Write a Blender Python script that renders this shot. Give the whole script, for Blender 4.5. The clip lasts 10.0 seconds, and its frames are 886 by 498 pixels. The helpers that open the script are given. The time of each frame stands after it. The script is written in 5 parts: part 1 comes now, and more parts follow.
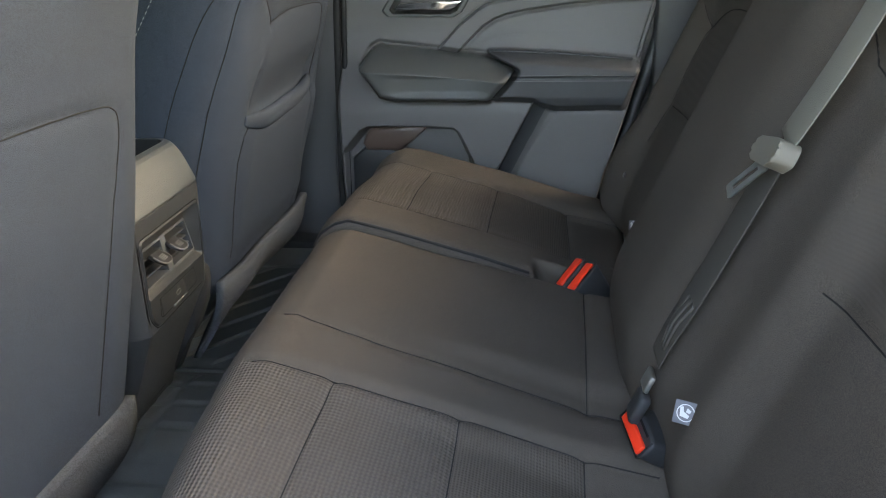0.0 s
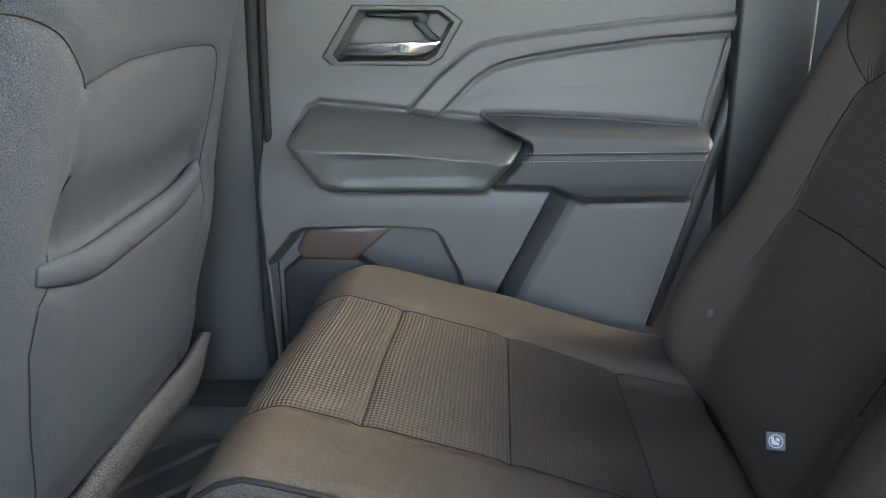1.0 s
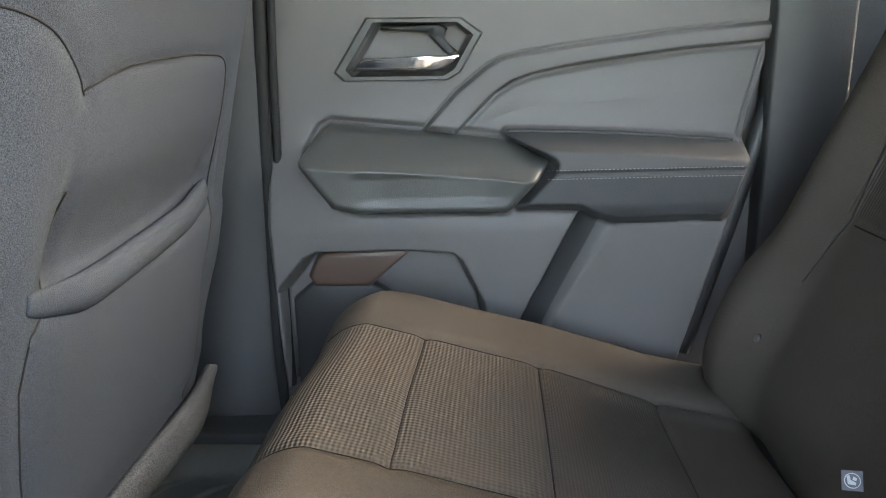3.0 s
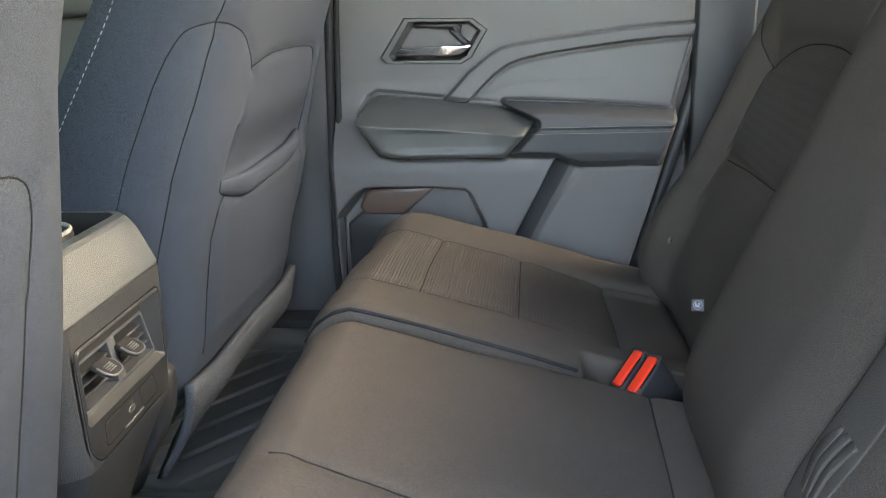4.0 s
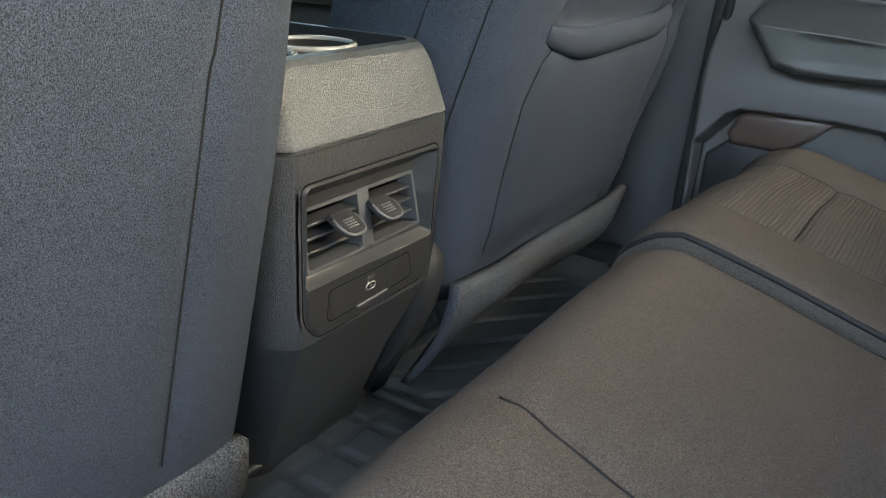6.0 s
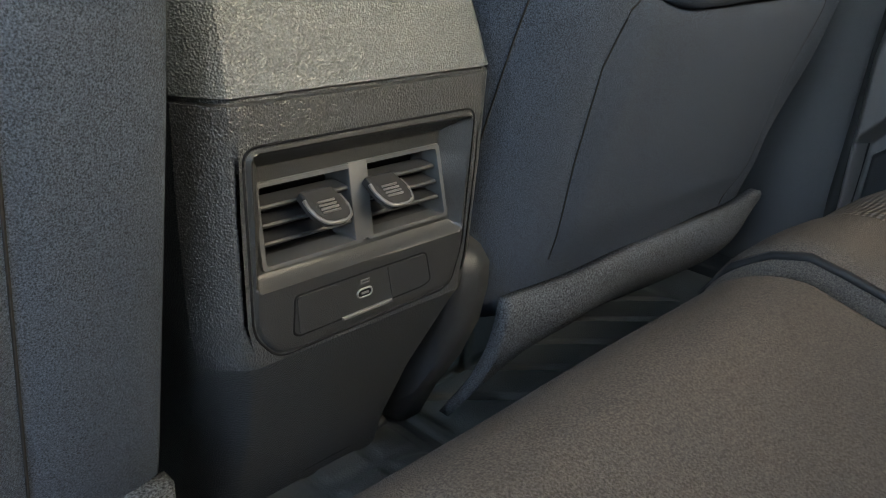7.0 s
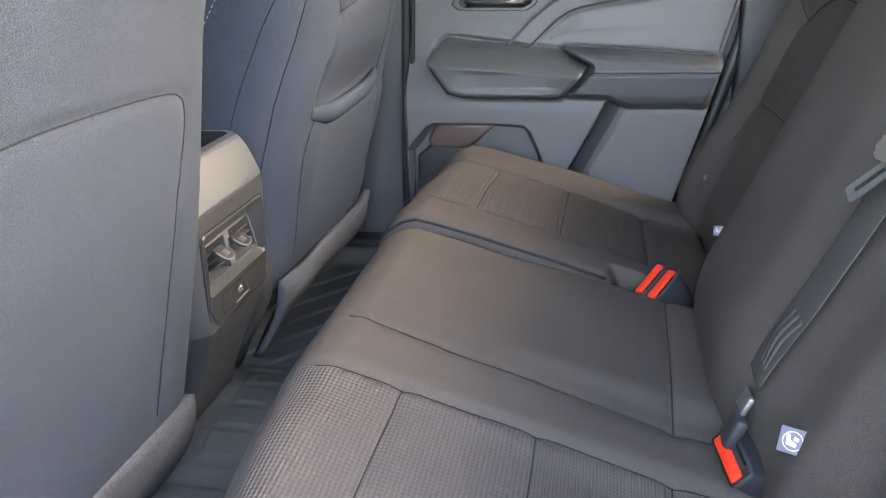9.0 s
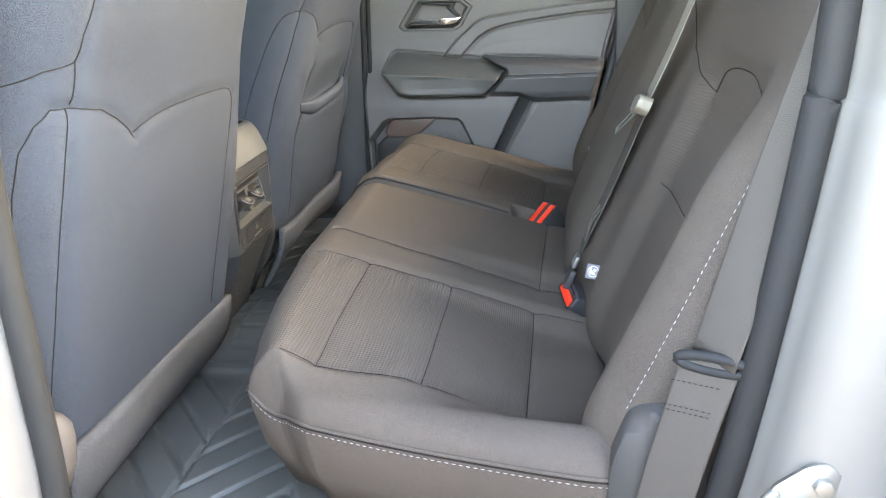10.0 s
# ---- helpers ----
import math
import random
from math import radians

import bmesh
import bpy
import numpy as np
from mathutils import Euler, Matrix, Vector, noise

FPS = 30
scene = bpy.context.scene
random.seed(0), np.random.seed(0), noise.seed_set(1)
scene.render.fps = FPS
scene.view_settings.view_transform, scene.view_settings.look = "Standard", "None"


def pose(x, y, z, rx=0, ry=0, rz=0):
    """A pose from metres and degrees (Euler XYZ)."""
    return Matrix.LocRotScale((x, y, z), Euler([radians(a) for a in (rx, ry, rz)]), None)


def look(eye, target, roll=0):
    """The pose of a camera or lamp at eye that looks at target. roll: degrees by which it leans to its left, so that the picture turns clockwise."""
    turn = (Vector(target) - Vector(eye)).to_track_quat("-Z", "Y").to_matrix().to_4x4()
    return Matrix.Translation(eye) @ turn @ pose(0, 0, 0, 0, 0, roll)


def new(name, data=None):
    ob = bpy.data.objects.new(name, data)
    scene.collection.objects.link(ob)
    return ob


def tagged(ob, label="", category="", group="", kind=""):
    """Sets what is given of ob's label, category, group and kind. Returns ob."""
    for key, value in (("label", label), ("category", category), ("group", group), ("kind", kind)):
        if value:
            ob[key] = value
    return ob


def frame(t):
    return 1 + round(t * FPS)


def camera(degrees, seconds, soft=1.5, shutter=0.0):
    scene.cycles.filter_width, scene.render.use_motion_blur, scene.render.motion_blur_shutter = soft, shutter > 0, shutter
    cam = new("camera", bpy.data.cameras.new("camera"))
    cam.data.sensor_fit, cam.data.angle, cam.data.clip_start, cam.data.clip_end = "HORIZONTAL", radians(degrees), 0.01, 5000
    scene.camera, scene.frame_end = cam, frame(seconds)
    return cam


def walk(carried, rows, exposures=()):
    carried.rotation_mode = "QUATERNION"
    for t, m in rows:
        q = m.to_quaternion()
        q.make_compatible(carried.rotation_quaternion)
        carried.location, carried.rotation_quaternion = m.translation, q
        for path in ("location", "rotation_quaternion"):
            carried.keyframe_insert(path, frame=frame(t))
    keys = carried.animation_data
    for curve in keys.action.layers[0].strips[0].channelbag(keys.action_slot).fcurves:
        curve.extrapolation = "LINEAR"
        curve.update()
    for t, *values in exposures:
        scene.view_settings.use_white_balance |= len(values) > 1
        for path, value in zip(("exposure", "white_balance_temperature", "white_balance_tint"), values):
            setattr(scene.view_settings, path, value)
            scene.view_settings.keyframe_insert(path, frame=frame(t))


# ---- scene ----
cam = camera(60.0, 10.0, soft=1.0)
PATH = [
    (0, (0.18, -0.88, 0.665), (-0.074, 0.949, -0.105), -1.9),
    (0.5, (0.128, -0.584, 0.623), (-0.075, 1.267, -0.107), -2.0),
    (1, (0.088, -0.318, 0.619), (-0.064, 1.555, -0.064), -1.8),
    (1.5, (0.053, -0.109, 0.585), (-0.056, 1.791, -0.03), -1.6),
    (2, (0.035, -0.046, 0.578), (-0.066, 1.863, -0.008), -1.7),
    (3.5, (0.082, -0.47, 0.611), (-0.112, 1.418, -0.02), -2.7),
    (4, (0.109, -0.667, 0.625), (-0.114, 1.214, -0.016), -2.5),
    (4.5, (0.12, -0.755, 0.613), (-0.138, 1.12, -0.034), -2.3),
    (5, (0.117, -0.762, 0.609), (-0.251, 1.086, -0.061), -1.0),
    (5.5, (0.091, -0.658, 0.551), (-0.523, 1.11, -0.153), 0.7),
    (6, (0.052, -0.447, 0.491), (-0.952, 1.109, -0.264), 2.5),
    (6.2, (0.043, -0.374, 0.471), (-1.113, 1.064, -0.302), 3.5),
    (7.3, (0.019, -0.272, 0.432), (-1.269, 1.049, -0.343), 2.5),
    (7.5, (0.016, -0.275, 0.438), (-1.235, 1.071, -0.352), 2.7),
    (8, (0.04, -0.361, 0.487), (-0.992, 1.156, -0.309), 1.6),
    (8.5, (0.105, -0.547, 0.575), (-0.552, 1.176, -0.198), -0.8),
    (9, (0.151, -0.834, 0.645), (-0.244, 0.973, -0.117), -2.2),
    (9.5, (0.209, -1.046, 0.686), (-0.101, 0.78, -0.069), -3.0),
    (10, (0.271, -1.301, 0.695), (-0.04, 0.536, -0.032), -3.5),
]
walk(cam, [(t, look(eye, target, roll)) for t, eye, target, roll in PATH],
     exposures=[(0, 5.0, 8500, 12), (0.5, 5.6, 8500, 10), (1, 5.7, 8300, 9), (1.5, 5.3, 7850, 14), (2, 5.15, 8100, 19), (3.5, 5.84, 8800, 11), (4.5, 5.42, 8100, 16), (5.5, 5.28, 7800, 16), (6, 5.05, 7900, 10), (7.5, 4.72, 7900, 9), (8, 5.22, 7600, 15), (8.5, 5.87, 7700, 20), (9.5, 5.88, 8600, 17), (10, 5.95, 8900, 15)])

# ---- world, sun and exposure ----
world = bpy.data.worlds.new("world")
scene.world = world
world.use_nodes = True
_nt = world.node_tree
_sky = _nt.nodes.new("ShaderNodeTexSky")
_sky.sky_type = 'NISHITA'
_sky.sun_disc = False
_sky.sun_elevation = radians(30)
_sky.sun_rotation = radians(60)
_sky.air_density = 1.0
_sky.dust_density = 1.6
_bg = _nt.nodes["Background"]
_bg.inputs["Strength"].default_value = 0.15
_nt.links.new(_sky.outputs["Color"], _bg.inputs["Color"])
sun_data = bpy.data.lights.new("sun", 'SUN')
sun_data.energy = 0.42
sun_data.angle = radians(30)
sun_data.color = (1.0, 0.99, 0.97)
sun = new("sun", sun_data)
sun.matrix_world = look((2.2, 0.75, 1.95), (0.0, 0.0, 0.3))


# ---- materials ----
def material(name, color, rough=0.6, metal=0.0, grain=None, bump=0.3, mottle=0.15, mottle_scale=6.0,
             rib=None, sheen=0.0, spec=0.5, tint=None, fuzz=0.0, coat=0.0, weave=0.18, relief_mm=0.6, speckle=0.0):
    """Principled surface with two scales of variation and a fine relief.
    grain: voronoi/noise cells a metre; rib: (axis, lines a metre, depth)."""
    m = bpy.data.materials.new(name)
    m.use_nodes = True
    nt = m.node_tree
    b = nt.nodes["Principled BSDF"]
    b.inputs["Roughness"].default_value = rough
    b.inputs["Metallic"].default_value = metal
    b.inputs["Specular IOR Level"].default_value = spec
    if sheen:
        b.inputs["Sheen Weight"].default_value = sheen
        b.inputs["Sheen Roughness"].default_value = 0.5
    if coat:
        b.inputs["Coat Weight"].default_value = coat
        b.inputs["Coat Roughness"].default_value = 0.08
    tc = nt.nodes.new("ShaderNodeTexCoord")
    big = nt.nodes.new("ShaderNodeTexNoise")
    big.inputs["Scale"].default_value = mottle_scale
    big.inputs["Detail"].default_value = 5.0
    big.inputs["Roughness"].default_value = 0.6
    nt.links.new(tc.outputs["Object"], big.inputs["Vector"])
    fine = nt.nodes.new("ShaderNodeTexNoise")
    fine.inputs["Scale"].default_value = (grain or 700.0) * 0.8
    fine.inputs["Detail"].default_value = 2.0
    nt.links.new(tc.outputs["Object"], fine.inputs["Vector"])
    add = nt.nodes.new("ShaderNodeMath")
    add.operation = 'MULTIPLY_ADD'
    add.inputs[1].default_value = 0.35 + fuzz
    nt.links.new(fine.outputs["Fac"], add.inputs[0])
    nt.links.new(big.outputs["Fac"], add.inputs[2])
    ramp = nt.nodes.new("ShaderNodeMapRange")
    ramp.inputs["From Min"].default_value = 0.35
    ramp.inputs["From Max"].default_value = 1.0 + fuzz
    ramp.inputs["To Min"].default_value = 1.0 - mottle
    ramp.inputs["To Max"].default_value = 1.0 + mottle
    nt.links.new(add.outputs[0], ramp.inputs["Value"])
    mix = nt.nodes.new("ShaderNodeMix")
    mix.data_type = 'RGBA'
    mix.blend_type = 'MULTIPLY'
    mix.inputs["Factor"].default_value = 1.0
    mix.inputs["A"].default_value = (*color, 1)
    nt.links.new(ramp.outputs[0], mix.inputs["B"])
    col = mix.outputs["Result"]
    if speckle:
        sp = nt.nodes.new("ShaderNodeMapRange")
        sp.inputs["From Min"].default_value = 0.32
        sp.inputs["From Max"].default_value = 0.68
        sp.inputs["To Min"].default_value = 1.0 - speckle
        sp.inputs["To Max"].default_value = 1.0 + speckle
        nt.links.new(fine.outputs["Fac"], sp.inputs["Value"])
        mixs = nt.nodes.new("ShaderNodeMix")
        mixs.data_type = 'RGBA'
        mixs.blend_type = 'MULTIPLY'
        mixs.inputs["Factor"].default_value = 1.0
        nt.links.new(col, mixs.inputs["A"])
        nt.links.new(sp.outputs[0], mixs.inputs["B"])
        col = mixs.outputs["Result"]
    height = None
    if grain:
        vor = nt.nodes.new("ShaderNodeTexVoronoi")
        vor.inputs["Scale"].default_value = grain
        nt.links.new(tc.outputs["Object"], vor.inputs["Vector"])
        mulg = nt.nodes.new("ShaderNodeMath")
        mulg.operation = 'ADD'
        nt.links.new(vor.outputs["Distance"], mulg.inputs[0])
        nt.links.new(fine.outputs["Fac"], mulg.inputs[1])
        height = mulg.outputs[0]
    if rib:
        axis, lines, depth = rib
        sep = nt.nodes.new("ShaderNodeSeparateXYZ")
        nt.links.new(tc.outputs["Object"], sep.inputs[0])
        mul = nt.nodes.new("ShaderNodeMath")
        mul.operation = 'MULTIPLY'
        mul.inputs[1].default_value = lines * 2 * math.pi
        nt.links.new(sep.outputs[axis], mul.inputs[0])
        # a slow wander keeps the ribs from being ruled lines
        wob = nt.nodes.new("ShaderNodeMath")
        wob.operation = 'MULTIPLY_ADD'
        wob.inputs[1].default_value = 1.2
        nt.links.new(big.outputs["Fac"], wob.inputs[0])
        nt.links.new(mul.outputs[0], wob.inputs[2])
        sn = nt.nodes.new("ShaderNodeMath")
        sn.operation = 'SINE'
        nt.links.new(wob.outputs[0], sn.inputs[0])
        # a second, crossing weave breaks each rib into short stitches
        other = 1 if axis == 0 else 0
        mul2 = nt.nodes.new("ShaderNodeMath")
        mul2.operation = 'MULTIPLY'
        mul2.inputs[1].default_value = lines * 0.9 * 2 * math.pi
        nt.links.new(sep.outputs[other], mul2.inputs[0])
        sn2 = nt.nodes.new("ShaderNodeMath")
        sn2.operation = 'SINE'
        nt.links.new(mul2.outputs[0], sn2.inputs[0])
        comb = nt.nodes.new("ShaderNodeMath")
        comb.operation = 'MULTIPLY_ADD'
        comb.inputs[1].default_value = weave
        nt.links.new(sn2.outputs[0], comb.inputs[0])
        nt.links.new(sn.outputs[0], comb.inputs[2])
        tone = nt.nodes.new("ShaderNodeMapRange")
        tone.inputs["From Min"].default_value = -1.0
        tone.inputs["From Max"].default_value = 1.2
        tone.inputs["To Min"].default_value = 1.0 - depth
        tone.inputs["To Max"].default_value = 1.0 + depth
        nt.links.new(comb.outputs[0], tone.inputs["Value"])
        mix2 = nt.nodes.new("ShaderNodeMix")
        mix2.data_type = 'RGBA'
        mix2.blend_type = 'MULTIPLY'
        mix2.inputs["Factor"].default_value = 1.0
        nt.links.new(col, mix2.inputs["A"])
        nt.links.new(tone.outputs[0], mix2.inputs["B"])
        col = mix2.outputs["Result"]
        height = comb.outputs[0]
    nt.links.new(col, b.inputs["Base Color"])
    if height is not None and bump:
        bm_ = nt.nodes.new("ShaderNodeBump")
        bm_.inputs["Strength"].default_value = bump
        bm_.inputs["Distance"].default_value = 0.0012 if rib else relief_mm * 0.001
        nt.links.new(height, bm_.inputs["Height"])
        nt.links.new(bm_.outputs[0], b.inputs["Normal"])
    rr = nt.nodes.new("ShaderNodeMapRange")
    rr.inputs["To Min"].default_value = max(0.02, rough - 0.08)
    rr.inputs["To Max"].default_value = min(1.0, rough + 0.08)
    nt.links.new(big.outputs["Fac"], rr.inputs["Value"])
    nt.links.new(rr.outputs[0], b.inputs["Roughness"])
    return m


# Brown in the rear cloths stands for the warm light on them.
M_CLOTH = material("seat_cloth", (0.0646, 0.0538, 0.0453), 0.85, grain=1400, bump=0.5, mottle=0.2, speckle=0.38, spec=0.15)
M_RIB = material("ribbed_cloth", (0.0730, 0.0617, 0.0530), 0.85, rib=(0, 245.0, 0.12), bump=0.45, spec=0.15, weave=0.55)
M_RIBFINE = material("fine_ribbed_cloth", (0.0646, 0.0538, 0.0453), 0.85, rib=(0, 330.0, 0.10), bump=0.3, spec=0.15, weave=0.4)
M_RIBNEAR = material("near_back_cloth", (0.0646, 0.0538, 0.0453), 0.85, rib=(2, 260.0, 0.03), bump=0.12, spec=0.15, weave=0.3)
M_RIBBACK = material("ribbed_back_cloth", (0.0621, 0.0521, 0.0449), 0.85, rib=(1, 210.0, 0.14), bump=0.4, spec=0.15, weave=0.4)
# Same charcoal cloth, tinted blue for the sky light on the front seats.
M_SKYCLOTH = material("skylit_front_cloth", (0.0331, 0.0410, 0.0540), 0.72, grain=1500, bump=0.55, mottle=0.2, speckle=0.6, spec=0.15)
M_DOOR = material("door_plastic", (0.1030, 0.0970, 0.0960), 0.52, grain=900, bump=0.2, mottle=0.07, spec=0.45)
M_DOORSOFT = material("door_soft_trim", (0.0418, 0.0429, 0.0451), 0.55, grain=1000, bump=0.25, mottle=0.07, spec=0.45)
M_GRAB = material("armrest_plastic", (0.056, 0.058, 0.056), 0.45, grain=700, bump=0.25, mottle=0.08, spec=0.5)
M_BLACK = material("black_plastic", (0.022, 0.023, 0.025), 0.5, grain=900, bump=0.2, mottle=0.1)
M_CONSOLE = material("grained_console_plastic", (0.027, 0.0285, 0.0305), 0.42, grain=820, bump=0.6, speckle=0.5, mottle=0.06, spec=0.6, relief_mm=0.8)
# Lighter copy of the console plastic, for the light on its sloped top.
M_CONSOLELIT = material("lit_console_plastic", (0.0430, 0.0490, 0.0525), 0.42, grain=820, bump=0.6, speckle=0.5, mottle=0.06, spec=0.6, relief_mm=0.8)
M_BEZEL = material("satin_vent_plastic", (0.019, 0.0195, 0.020), 0.4, grain=1500, bump=0.3, speckle=0.3, mottle=0.06)
M_FRAME = material("vent_frame_plastic", (0.058, 0.059, 0.061), 0.42, grain=1500, bump=0.12, mottle=0.06)
M_PADDLE = material("matt_paddle_plastic", (0.020, 0.019, 0.019), 0.75, grain=1500, bump=0.1, mottle=0.1, spec=0.2)
M_FOOT = material("matt_side_plastic", (0.042, 0.041, 0.039), 0.7, grain=800, bump=0.3, mottle=0.1, spec=0.25)
M_SLAT = material("vent_slat_plastic", (0.026, 0.026, 0.027), 0.35, grain=1500, bump=0.1, mottle=0.06)
# Base tone lightened for the windscreen light reflected in this trim.
M_GLOSS = material("gloss_trim", (0.26, 0.25, 0.23), 0.25, mottle=0.05, coat=0.5)
M_DARK = material("vent_dark", (0.007, 0.007, 0.008), 0.8, spec=0.05)
M_KNOB = material("knob_plastic", (0.092, 0.086, 0.082), 0.35, mottle=0.05)
M_RUBBER = material("mat_rubber", (0.0598, 0.0624, 0.0598), 0.42, grain=600, bump=0.3, mottle=0.35, mottle_scale=9.0)
M_SEAL = material("seal_rubber", (0.017, 0.0175, 0.018), 0.7, grain=1200, bump=0.15, mottle=0.1, spec=0.2)
M_CARPET = material("seat_base_felt", (0.060, 0.063, 0.068), 0.95, grain=900, bump=0.9, mottle=0.3, fuzz=0.5, spec=0.1, speckle=0.7)
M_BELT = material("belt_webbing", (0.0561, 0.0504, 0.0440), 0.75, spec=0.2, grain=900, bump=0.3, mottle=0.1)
# Same webbing, paler for the light on the middle belt's upper strap.
M_BELTLIT = material("lit_belt_webbing", (0.150, 0.138, 0.112), 0.65, grain=900, bump=0.3, mottle=0.1)
M_CUP = material("cup_holder_rubber", (0.012, 0.012, 0.013), 0.65, spec=0.25)
M_BELTBAR = material("belt_plastic", (0.17, 0.15, 0.12), 0.45, mottle=0.06)
M_RED = material("red_button", (0.75, 0.035, 0.012), 0.4, mottle=0.05)
M_CHROME = material("chrome", (0.75, 0.76, 0.78), 0.1, metal=1.0, mottle=0.02)
M_STEEL = material("steel", (0.34, 0.34, 0.32), 0.5, metal=1.0, mottle=0.05)
M_PAINT = material("silver_paint", (0.185, 0.180, 0.168), 0.42, metal=0.35, mottle=0.03, coat=0.15)
M_THREAD = material("pale_thread", (0.24, 0.235, 0.23), 0.85, spec=0.1)
M_DTHREAD = material("dark_thread", (0.020, 0.019, 0.019), 0.95, spec=0.05)
M_BROWN = material("bronze_plastic", (0.088, 0.056, 0.045), 0.4, grain=1200, bump=0.1, mottle=0.06)
M_TAG = material("tag_fabric", (0.1280, 0.1280, 0.1440), 0.8)
M_WHITE = material("white_print", (0.5, 0.5, 0.5), 0.7)
M_ROOF = material("roof_lining", (0.49, 0.465, 0.425), 0.9, grain=900, bump=0.2)
M_GROUND = material("lot_asphalt", (0.085, 0.083, 0.082), 0.85, grain=60, bump=0.3, mottle=0.25, mottle_scale=1.5)



def tinted_glass(name, tint):
    m = bpy.data.materials.new(name)
    m.use_nodes = True
    nt = m.node_tree
    nt.nodes.remove(nt.nodes["Principled BSDF"])
    tr = nt.nodes.new("ShaderNodeBsdfTransparent")
    tr.inputs["Color"].default_value = (*tint, 1)
    gl = nt.nodes.new("ShaderNodeBsdfGlossy")
    gl.inputs["Roughness"].default_value = 0.02
    mx = nt.nodes.new("ShaderNodeMixShader")
    mx.inputs[0].default_value = 0.05
    nt.links.new(tr.outputs[0], mx.inputs[1])
    nt.links.new(gl.outputs[0], mx.inputs[2])
    nt.links.new(mx.outputs[0], nt.nodes["Material Output"].inputs["Surface"])
    return m


M_SCREEN = tinted_glass("screen_glass", (0.16, 0.175, 0.165))
M_REARGLASS = tinted_glass("rear_window_glass", (0.77, 0.78, 0.75))
M_FRONTGLASS = tinted_glass("front_door_glass", (0.62, 0.66, 0.63))
M_LIGHTCUT = tinted_glass("light_cut_glass", (0.16, 0.17, 0.17))


# ---- mesh helpers ----
def part(name, me_or_bm, mat, parent=None, label="", smooth=True, crisp=0):
    """Links a mesh (or bmesh) as one object, under a thing or a part."""
    if isinstance(me_or_bm, bmesh.types.BMesh):
        me = bpy.data.meshes.new(name)
        me_or_bm.to_mesh(me)
        me_or_bm.free()
    else:
        me = me_or_bm
        me.name = name
    if smooth:
        me.polygons.foreach_set("use_smooth", [True] * len(me.polygons))
    if crisp:
        me.set_sharp_from_angle(angle=radians(crisp))
    mats = mat if isinstance(mat, (list, tuple)) else [mat]
    for m in mats:
        me.materials.append(m)
    ob = new(name, me)
    if parent is not None:
        ob.parent = parent
    if label:
        tagged(ob, label)
    return ob


def thing(name, label, category, group="", kind="", at=(0, 0, 0)):
    ob = new(name)
    ob.empty_display_size = 0.02
    return tagged(ob, label, category, group, kind)


def mesh_of(verts, faces):
    me = bpy.data.meshes.new("m")
    me.from_pydata([tuple(v) for v in verts], [], faces)
    me.update()
    return me


def box(x0, x1, y0, y1, z0, z1, bevel=0.004, seg=2, m=None):
    bm = bmesh.new()
    bmesh.ops.create_cube(bm, size=1.0)
    for v in bm.verts:
        v.co = Vector(((x0 + x1) / 2 + v.co.x * (x1 - x0), (y0 + y1) / 2 + v.co.y * (y1 - y0), (z0 + z1) / 2 + v.co.z * (z1 - z0)))
    if bevel > 0:
        bmesh.ops.bevel(bm, geom=bm.edges[:], offset=bevel, segments=seg, affect='EDGES', profile=0.5)
    if m is not None:
        bmesh.ops.transform(bm, matrix=m, verts=bm.verts[:])
    return bm


def prism(outline, depth, axis_m, bevel=0.003, seg=2):
    """A closed outline of (u, v) points extruded from w = 0 to depth in the frame axis_m, bevelled on the w = depth side."""
    bm = bmesh.new()
    low = [bm.verts.new((u, v, 0)) for u, v in outline]
    top = [bm.verts.new((u, v, depth)) for u, v in outline]
    n = len(outline)
    f = bm.faces.new(top)
    bm.faces.new(low[::-1])
    for i in range(n):
        bm.faces.new((low[i], low[(i + 1) % n], top[(i + 1) % n], top[i]))
    if bevel > 0:
        bmesh.ops.bevel(bm, geom=[e for e in f.edges], offset=bevel, segments=seg, affect='EDGES', profile=0.5)
    bmesh.ops.transform(bm, matrix=axis_m, verts=bm.verts[:])
    bmesh.ops.recalc_face_normals(bm, faces=bm.faces[:])
    return bm


def axes(origin, u, v, w):
    m = Matrix.Identity(4)
    for i in range(3):
        m[i][0], m[i][1], m[i][2], m[i][3] = u[i], v[i], w[i], origin[i]
    return m


def seg_dist(U, V, pts):
    """Distance of grid points to a polyline."""
    best = np.full(U.shape, 9.0)
    for (a, b), (c, d) in zip(pts[:-1], pts[1:]):
        ex, ey = c - a, d - b
        L = ex * ex + ey * ey + 1e-12
        t = np.clip(((U - a) * ex + (V - b) * ey) / L, 0, 1)
        best = np.minimum(best, np.hypot(U - a - t * ex, V - b - t * ey))
    return best


def smooth_line(pts, n=8):
    """Catmull-Rom through the points."""
    P = [Vector(p) for p in pts]
    out = []
    for i in range(len(P) - 1):
        p0, p1, p2, p3 = P[max(i - 1, 0)], P[i], P[i + 1], P[min(i + 2, len(P) - 1)]
        for k in range(n):
            t = k / n
            out.append(0.5 * ((2 * p1) + (p2 - p0) * t + (2 * p0 - 5 * p1 + 4 * p2 - p3) * t * t + (3 * p1 - p0 - 3 * p2 + p3) * t ** 3))
    out.append(P[-1])
    return out


